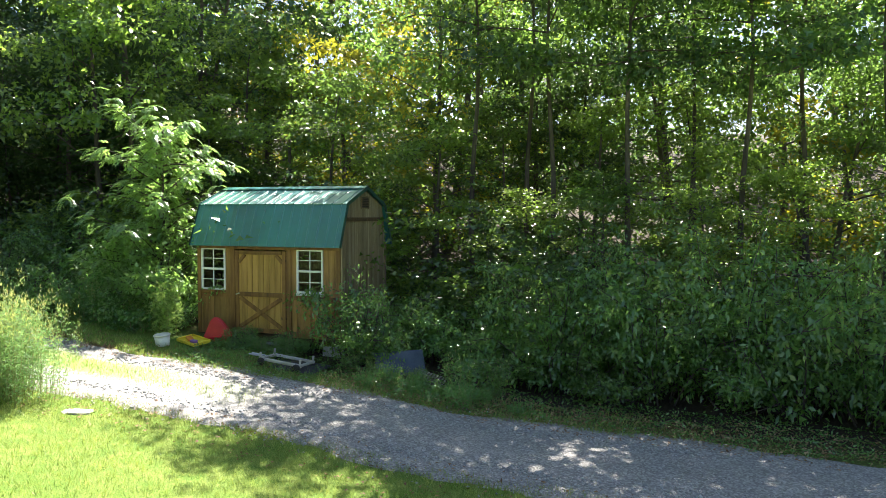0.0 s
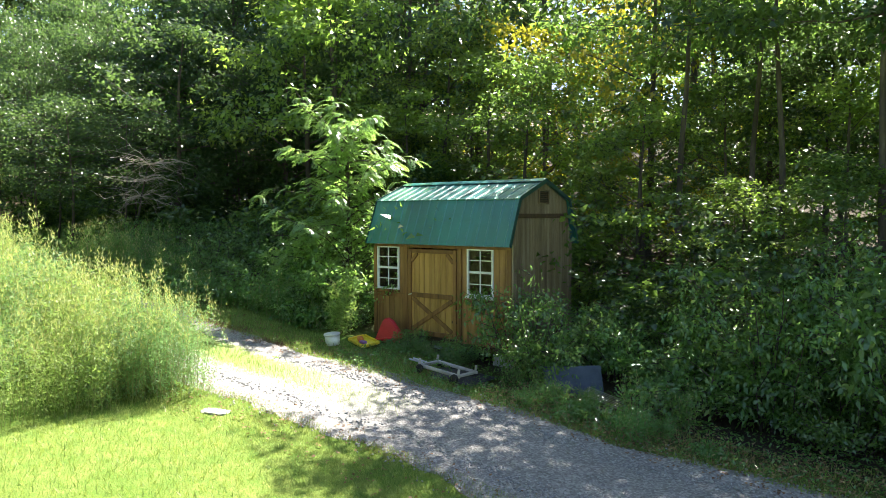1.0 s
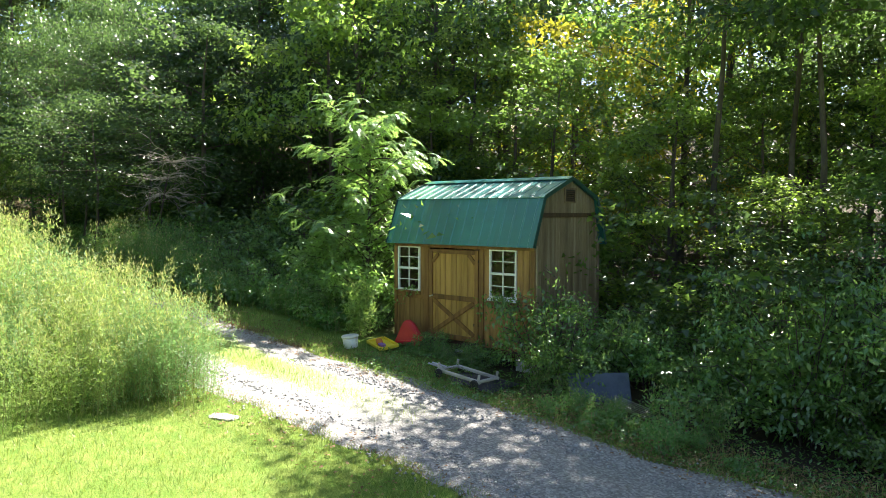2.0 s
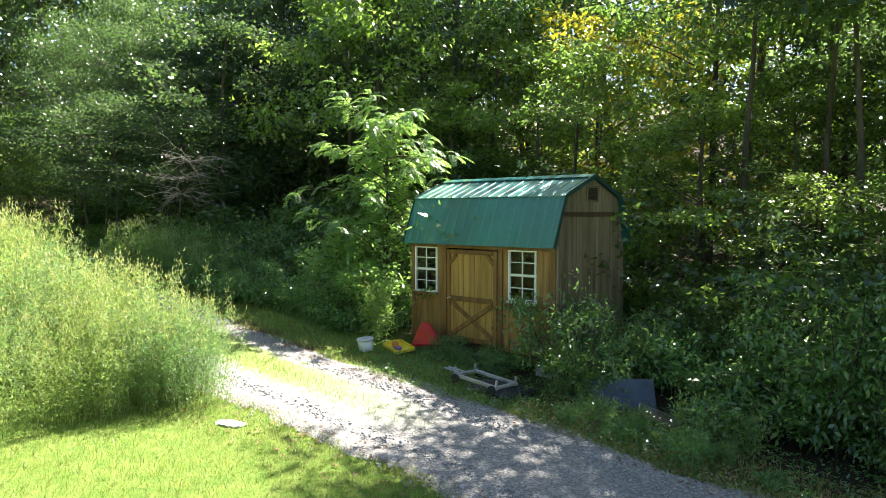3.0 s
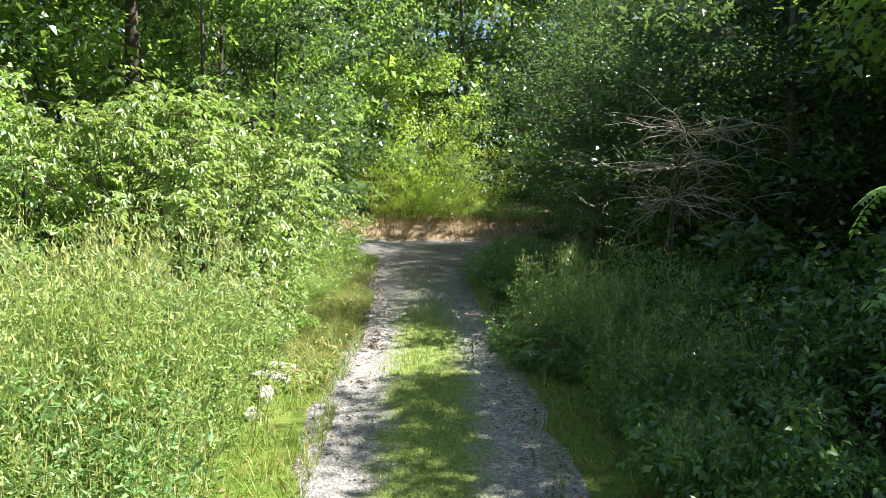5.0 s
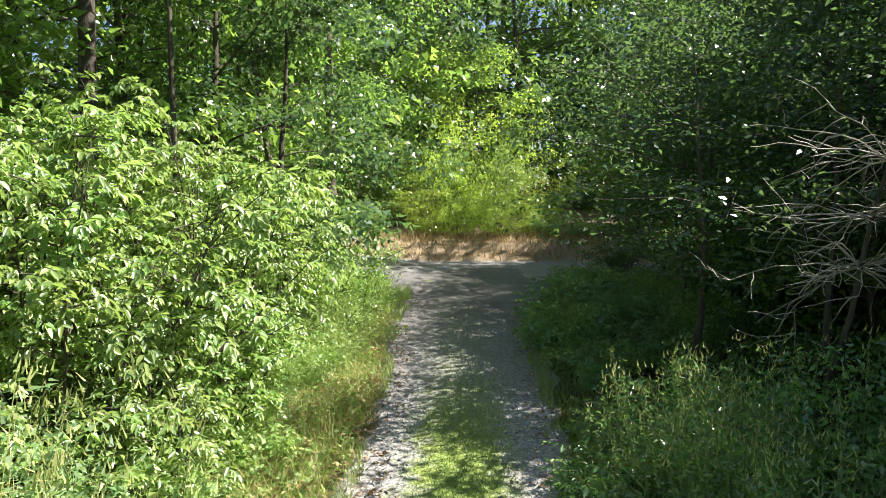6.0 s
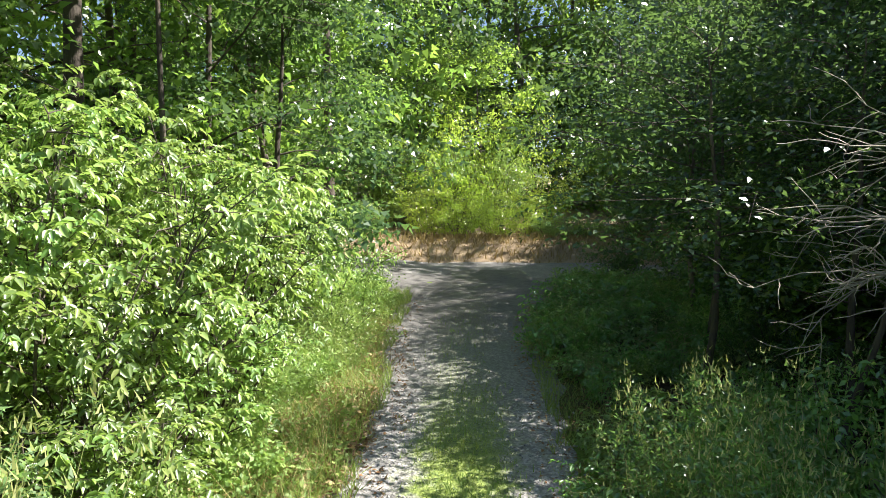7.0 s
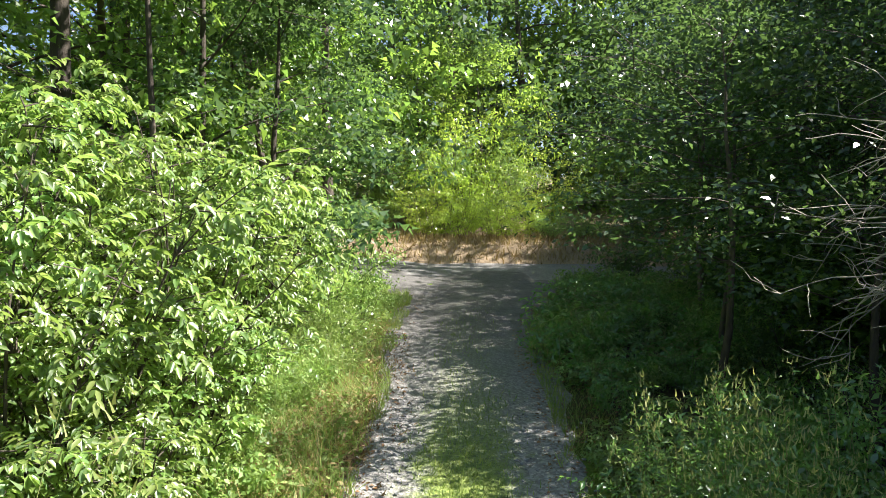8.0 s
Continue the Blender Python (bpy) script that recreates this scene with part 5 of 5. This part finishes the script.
bmesh.ops.recalc_face_normals(bm, faces=bm.faces)
bmesh.ops.bevel(bm, geom=list(bm.edges), offset=0.022, segments=2, affect="EDGES")
part("shell", bm, PLASTIC_RED, red)
part("lip", beam(bmesh.new(), (-0.34, -0.125, -0.27), (0.4, -0.145, -0.17), 0.05, 0.03, (0, -1, 0), 0.012), PLASTIC_RED, red)
part("stand", box(bmesh.new(), -0.22, 0.24, -0.05, 0.06, -0.34, -0.2, 0.01), PLASTIC_RED, red)

# low cart frame on a black sheet
fx, fy = -0.36, -1.34
def wrinkled(w, d, h, seed, n=22):
    xs, ys = np.linspace(-w / 2, w / 2, n), np.linspace(-d / 2, d / 2, n)
    X, Y = np.meshgrid(xs, ys, indexing="ij")
    r = np.maximum(np.abs(X) / (w / 2), np.abs(Y) / (d / 2))
    Z = h * np.clip(1.15 - r, 0, 0.6) + 0.02 * np.sin(9 * X + 5 * Y + seed) * (1 - r) + 0.015 * np.sin(17 * Y - 7 * X) * (1 - r)
    v = np.stack([X * (1 + 0.08 * np.sin(5 * Y)), Y * (1 + 0.1 * np.sin(4 * X + 1)), Z], -1).reshape(-1, 3)
    i = np.arange((n - 1) ** 2)
    a = i // (n - 1) * n + i % (n - 1)
    me = mesh_np("sheet", v, np.stack([a, a + n, a + n + 1, a + 1], 1))
    me.polygons.foreach_set("use_smooth", np.ones(len(i), dtype=bool))
    return me


sheet_ob = part("black_sheet", wrinkled(0.98, 0.8, 0.12, 1), TARP_BLACK, at=pose(fx + 0.15, fy + 0.12, gz(fx, fy) - 0.02, 0, 6, 8))
tagged(sheet_ob, "crumpled black plastic sheet under the cart frame", "tarpaulin")
cart = thing("cart_frame", pose(fx, fy, gz(fx, fy) + 0.12, -3, 7, 4), "low cart frame of pale bars lying on black plastic", "cart")
for y in (-0.27, 0.27):
    part("side_rail", beam(bmesh.new(), (-0.45, y, 0), (0.42, y, 0), 0.055, 0.05, (0, -1, 0), 0.008), PALE_WOOD, cart)
for x in (-0.4, 0.39):
    part("cross_rail", beam(bmesh.new(), (x, -0.245, 0.004), (x, 0.245, 0.004), 0.055, 0.045, (0, 0, 1), 0.008), PALE_WOOD, cart)
for x, y in ((-0.43, -0.27), (-0.43, 0.27), (0.38, -0.27), (0.38, 0.27)):
    part("post", beam(bmesh.new(), (x, y, 0.026), (x, y, 0.12), 0.04, 0.04, (0, -1, 0), 0.01), PALE_WOOD, cart)
for y in (-0.16, -0.05):
    part("handle", beam(bmesh.new(), (-0.43, y, 0.02), (-0.72, y - 0.03, 0.03), 0.03, 0.03, (0, 0, 1), 0.012), STEEL, cart)
for x, y in ((-0.38, -0.32), (0.34, -0.32), (-0.38, 0.32), (0.34, 0.32)):
    part("wheel", lathe([(0.03, -0.018), (0.065, -0.018), (0.075, -0.008), (0.075, 0.008), (0.065, 0.018), (0.03, 0.018)], 20), BLACK, cart, at=pose(x, y, -0.045, 90, 0, 0))

# blue-grey sheet leaning in the bushes, wire rack beside it
px, py = 1.52, -0.3
panel = part("plastic_panel", box(bmesh.new(), -0.5, 0.5, -0.012, 0.012, 0.0, 0.5, 0.01), BLUE_GREY, at=pose(px, py, gz(px, py) - 0.03, -24, 0, 44))
tagged(panel, "faded blue-grey plastic sheet leaning in the bushes", "panel")
wx, wy = 2.15, -0.42
rack = thing("wire_rack", pose(wx, wy, gz(wx, wy) + 0.12, 18, 20, 30), "bent wire rack lying at the bushes' foot", "rack")
for i in range(7):
    part("wire", beam(bmesh.new(), (-0.3, -0.15 + i * 0.05, 0), (0.3, -0.15 + i * 0.05, 0), 0.007, 0.007, (0, 0, 1), 0), STEEL, rack)
for x in (-0.3, 0.3):
    part("side_bar", beam(bmesh.new(), (x, -0.17, 0), (x, 0.17, 0), 0.011, 0.011, (0, 0, 1), 0), STEEL, rack)

slab = part("stone_slab", rock(9, 0.2, 0.12, 0.025, 2, 0.22), PALE_STONE, at=pose(-1.2, -5.4, gz(-1.2, -5.4) - 0.004, 0, 3, 25))
tagged(slab, "pale flat stone slab lying in the lawn", "stone")
for i, (x, y, a, s) in enumerate(((-10.4, -5.75, 82, 0.95), (-9.95, -5.75, 70, 1.05), (-9.5, -5.68, 8, 0.8), (-9.0, -5.7, 5, 0.6))):
    st = part("edging_stone", rock(20 + i, 0.25 * s, 0.1 * s, 0.1 * s), PALE_STONE, at=pose(x, y, gz(x, y) + 0.03 * s, 0, 4, a))
    tagged(st, "pale rough edging stone beside the drive", "stone", "edging stones")


# ---- grass, litter and gravel ----
def scatter(name, rng, xs, ys, length, mt, label, category, width=0.1, lean=0.5, sink=0.0):
    z = ground_z(xs, ys)
    n = len(xs)
    way = rng.normal(0, lean, (n, 3)) * [1, 1, 0] + [0, 0, 1]
    ob = part(name, spikes(name, np.stack([xs, ys, z - sink], 1), way, length, length * width, rng), mt)
    return tagged(ob, label, category, kind="stuff")


def clear(xs, ys, margin=0.0):
    """Keeps what lies off the wheel tracks."""
    d = np.abs(ys - road_line(xs)) / road_half(xs)
    return (d > 1.0 + margin + 0.12 * np.sin(xs * 3.1) * np.sin(xs * 1.3 + 1))


rg = np.random.default_rng(90)
n = 70000
gx, gy = rg.uniform(-3.2, 7.5, n), -4.4 - 8.5 * rg.uniform(0, 1, n) ** 1.2
keep = clear(gx, gy, -0.02) & ~((gx < -2.5) & (gy < -6))
gx, gy = gx[keep], gy[keep]
scatter("lawn_grass", rg, gx, gy, rg.uniform(0.035, 0.085, len(gx)), LEAF_GRASS, "short sunlit lawn grass", "grass", 0.13)
n = 34000
gx = rg.uniform(-23, 6, n)
side = rg.uniform(0, 1, n) < 0.5
gy = np.where(side, road_line(gx) + road_half(gx) * 0.95 + rg.uniform(0, 1, n) ** 1.6 * 1.3, road_line(gx) - road_half(gx) * 0.95 - rg.uniform(0, 1, n) ** 1.6 * 1.1)
keep = clear(gx, gy, -0.05) & (np.sin(gx * 2.3) * np.sin(gx * 0.9 + gy * 3) > -0.75)
gx, gy = gx[keep], gy[keep]
scatter("verge_grass", rg, gx, gy, rg.uniform(0.07, 0.24, len(gx)) * np.where(gy > -3, 0.75, np.where(gx > -2.6, 0.45, 1.0)), LEAF_GRASS, "longer grass along both edges of the drive", "grass", 0.07)
n = 26000
gx = rg.uniform(-21, 0.5, n)
gy = road_line(gx) + rg.normal(0, 0.24, n) + 0.05 * np.sin(gx * 2)
keep = rg.uniform(0, 1, n) < np.interp(gx, [-21, -16, -14.2, -12.8, -3, 0.5], [0.04, 0.12, 0.45, 1.0, 0.8, 0.1])
gx, gy = gx[keep], gy[keep]
scatter("middle_grass", rg, gx, gy, rg.uniform(0.03, 0.1, len(gx)), LEAF_GRASS, "short grass strip between the wheel tracks", "grass", 0.12, sink=-0.02)
n = 5000
gx = rg.uniform(-20, 8, n)
gy = road_line(gx) + road_half(gx) * 0.9 + rg.uniform(0, 1, n) * 1.2
dry = (gx > 1.5) | ((gx < -3.4) & (gx > -6.6) & (gy < road_line(gx) + road_half(gx) * 1.25)) | (rg.uniform(0, 1, n) < 0.2)
gx, gy = gx[dry], gy[dry]
scatter("dry_grass", rg, gx, gy, rg.uniform(0.06, 0.2, len(gx)), LEAF_DRY, "dry straw-coloured grass on the shaded verge", "grass", 0.06, 0.8)

n = 4200
gx, gy = rg.uniform(-31.4, -28.9, n), rg.uniform(-9, 3, n)
scatter("dry_grass", rg, gx, gy, rg.uniform(0.1, 0.35, n), LEAF_DRY, "dry tan grass in the sun beyond the lane", "grass", 0.14, 0.6)
n = 3200
gx = rg.uniform(-7.2, -3.5, n)
gy = road_line(gx) + road_half(gx) * 1.02 + rg.normal(0, 0.12, n) + 0.06 * np.sin(gx * 5)
keep = np.sin(gx * 3.3) + 0.6 * np.sin(gx * 7.7 + 1) > -0.5
gx, gy = gx[keep], gy[keep]
scatter("dead_growth", rg, gx, gy, rg.uniform(0.04, 0.11, len(gx)), LEAF_DEAD, "brown dead growth along the drive's edge", "dead plants", 0.25, 1.4)

n = 5200
gx = rg.uniform(-19, -10.3, n)
gx = np.where(rg.uniform(0, 1, n) < 0.7, np.round(gx * 2.2) / 2.2 + rg.normal(0, 0.07, n), gx)
gy = road_line(gx) - road_half(gx) * 1.25 - rg.uniform(0, 1, n) ** 1.4 * 0.9 + 0.12 * np.sin(gx * 7)
for k, (mt, label) in enumerate(((LEAF_WEED, "tall arching grass tufts on the bank"), (LEAF_DRY, "tall dry grass tufts on the bank"))):
    sel = (rg.uniform(0, 1, n) < 0.45) == bool(k)
    scatter("tall_grass", rg, gx[sel], gy[sel], rg.uniform(0.16, 0.42, sel.sum()), mt, label, "grass", 0.028, 0.9)


def litter(n, x0, x1, side_min, side_max, seed):
    r = np.random.default_rng(seed)
    xs = r.uniform(x0, x1, n)
    s = np.where(r.uniform(0, 1, n) < 0.7, 1, -1)
    ys = road_line(xs) + s * road_half(xs) * (side_min + (side_max - side_min) * r.uniform(0, 1, n))
    zs = ground_z(xs, ys) + 0.03
    way = r.normal(0, 1, (n, 3)) * [1, 1, 0.15]
    return blades("fallen_leaves", np.stack([xs, ys, zs], 1), way, r.normal(0, 0.25, (n, 3)) + [0, 0, 1], r.uniform(0.03, 0.07, n), r.uniform(0.02, 0.045, n), 0.2)


def herbs(n, x0, x1, near, far, size, seed):
    """Small leaves of creeping weeds close over the ground."""
    r = np.random.default_rng(seed)
    xs = r.uniform(x0, x1, n)
    ys = road_line(xs) + road_half(xs) * near + (far - near) * r.uniform(0, 1, n)
    tuft = 0.5 + 0.5 * np.sin(xs * 4.1 + 2 * np.sin(ys * 3)) * np.sin(ys * 5.3 + xs)
    zs = ground_z(xs, ys) + 0.02 + 0.16 * tuft * r.uniform(0, 1, n)
    way = r.normal(0, 1, (n, 3)) * [1, 1, 0.4]
    return blades("low_herbs", np.stack([xs, ys, zs], 1), way, r.normal(0, 0.4, (n, 3)) + [0, 0, 1], size * r.uniform(0.6, 1.4, n), size * r.uniform(0.3, 0.6, n), 0.15)


tagged(part("low_herbs", herbs(9000, -2.5, 10, 1.0, 2.9, 0.06, 31), LEAF_BUSH), "low creeping weeds on the shaded verge", "weeds", kind="stuff")
tagged(part("low_herbs", herbs(2600, 0.5, 10, 1.0, 2.4, 0.06, 32), LEAF_DRY), "withered brown weeds on the shaded verge", "weeds", kind="stuff")
tagged(part("low_herbs", herbs(5200, -19, -9.6, -1.15, -2.8, 0.085, 33), LEAF_WEED), "light green low weeds on the sunlit bank", "weeds", kind="stuff")
tagged(part("low_herbs", herbs(3800, -19, -9.6, -1.1, -2.5, 0.08, 34), LEAF_DRY), "dry tan weeds and straw on the sunlit bank", "weeds", kind="stuff")
n = 1800
gx = rg.uniform(-1.8, 8, n)
gy = road_line(gx) - road_half(gx) * 1.02 + rg.normal(0, 0.1, n) + 0.08 * np.sin(gx * 4)
scatter("dry_grass", rg, gx, gy, rg.uniform(0.03, 0.08, n), LEAF_DRY, "short dry grass fringe between lawn and gravel", "grass", 0.16, 1.0)
n = 5000
gx = rg.uniform(-18.5, -11.5, n)
gy = road_line(gx) - road_half(gx) * 1.12 + rg.normal(0, 0.17, n) + 0.08 * np.sin(gx * 2.6)
scatter("dead_growth", rg, gx, gy, rg.uniform(0.03, 0.09, n), LEAF_DEAD, "brown dead leaves and twigs at the bank's foot", "dead plants", 0.4, 2.2, -0.01)
tagged(part("fallen_leaves", litter(7000, -23, 9, 0.75, 1.9, 7), LEAF_FALLEN), "brown fallen leaves along the drive's edges", "leaf litter", kind="stuff")


def pebbles(n, seed):
    """Loose stones on the wheel tracks: flattened eight-sided lumps."""
    r = np.random.default_rng(seed)
    xs = np.interp(r.uniform(0, 1, n), [0, 0.2, 1], [-15, -3, 7])
    s = r.choice([-0.68, 0.68, -0.95, 0.95, 0.2], n) + r.normal(0, 0.17, n)
    ys = road_line(xs) + s * road_half(xs)
    zs = ground_z(xs, ys) + 0.014
    size = r.uniform(0.009, 0.024, n) * np.where(r.uniform(0, 1, n) < 0.04, 1.7, 1)
    a = r.uniform(0, 6.28, n)
    base = np.array([[1, 0, 0], [0, 1, 0], [-1, 0, 0], [0, -1, 0], [0, 0, 0.8], [0, 0, -0.8]])
    v = base[None] * (1 + r.uniform(-0.3, 0.3, (n, 6, 1))) * size[:, None, None]
    c, q = np.cos(a)[:, None], np.sin(a)[:, None]
    v = np.stack([v[..., 0] * c - v[..., 1] * q, v[..., 0] * q + v[..., 1] * c, v[..., 2]], -1) + np.stack([xs, ys, zs], 1)[:, None]
    f = np.array([[0, 1, 4], [1, 2, 4], [2, 3, 4], [3, 0, 4], [1, 0, 5], [2, 1, 5], [3, 2, 5], [0, 3, 5]])
    return mesh_np("loose_gravel", v.reshape(-1, 3), (f[None] + 6 * np.arange(n)[:, None, None]).reshape(-1, 3))


def pebble_material():
    m, nn, l = nodes_of("loose_gravel_stones")
    geo = nn.new("ShaderNodeNewGeometry")
    r = ramp(nn, [(0.0, (0.2, 0.2, 0.2)), (0.5, (0.3, 0.3, 0.295)), (1.0, (0.45, 0.44, 0.42))])
    l.new(geo.outputs["Random Per Island"], r.inputs[0])
    l.new(r.outputs[0], nn["Principled BSDF"].inputs["Base Color"])
    nn["Principled BSDF"].inputs["Roughness"].default_value = 0.85
    return m


tagged(part("loose_gravel", pebbles(6500, 17), pebble_material()), "loose grey gravel stones on the wheel tracks", "gravel", kind="stuff")
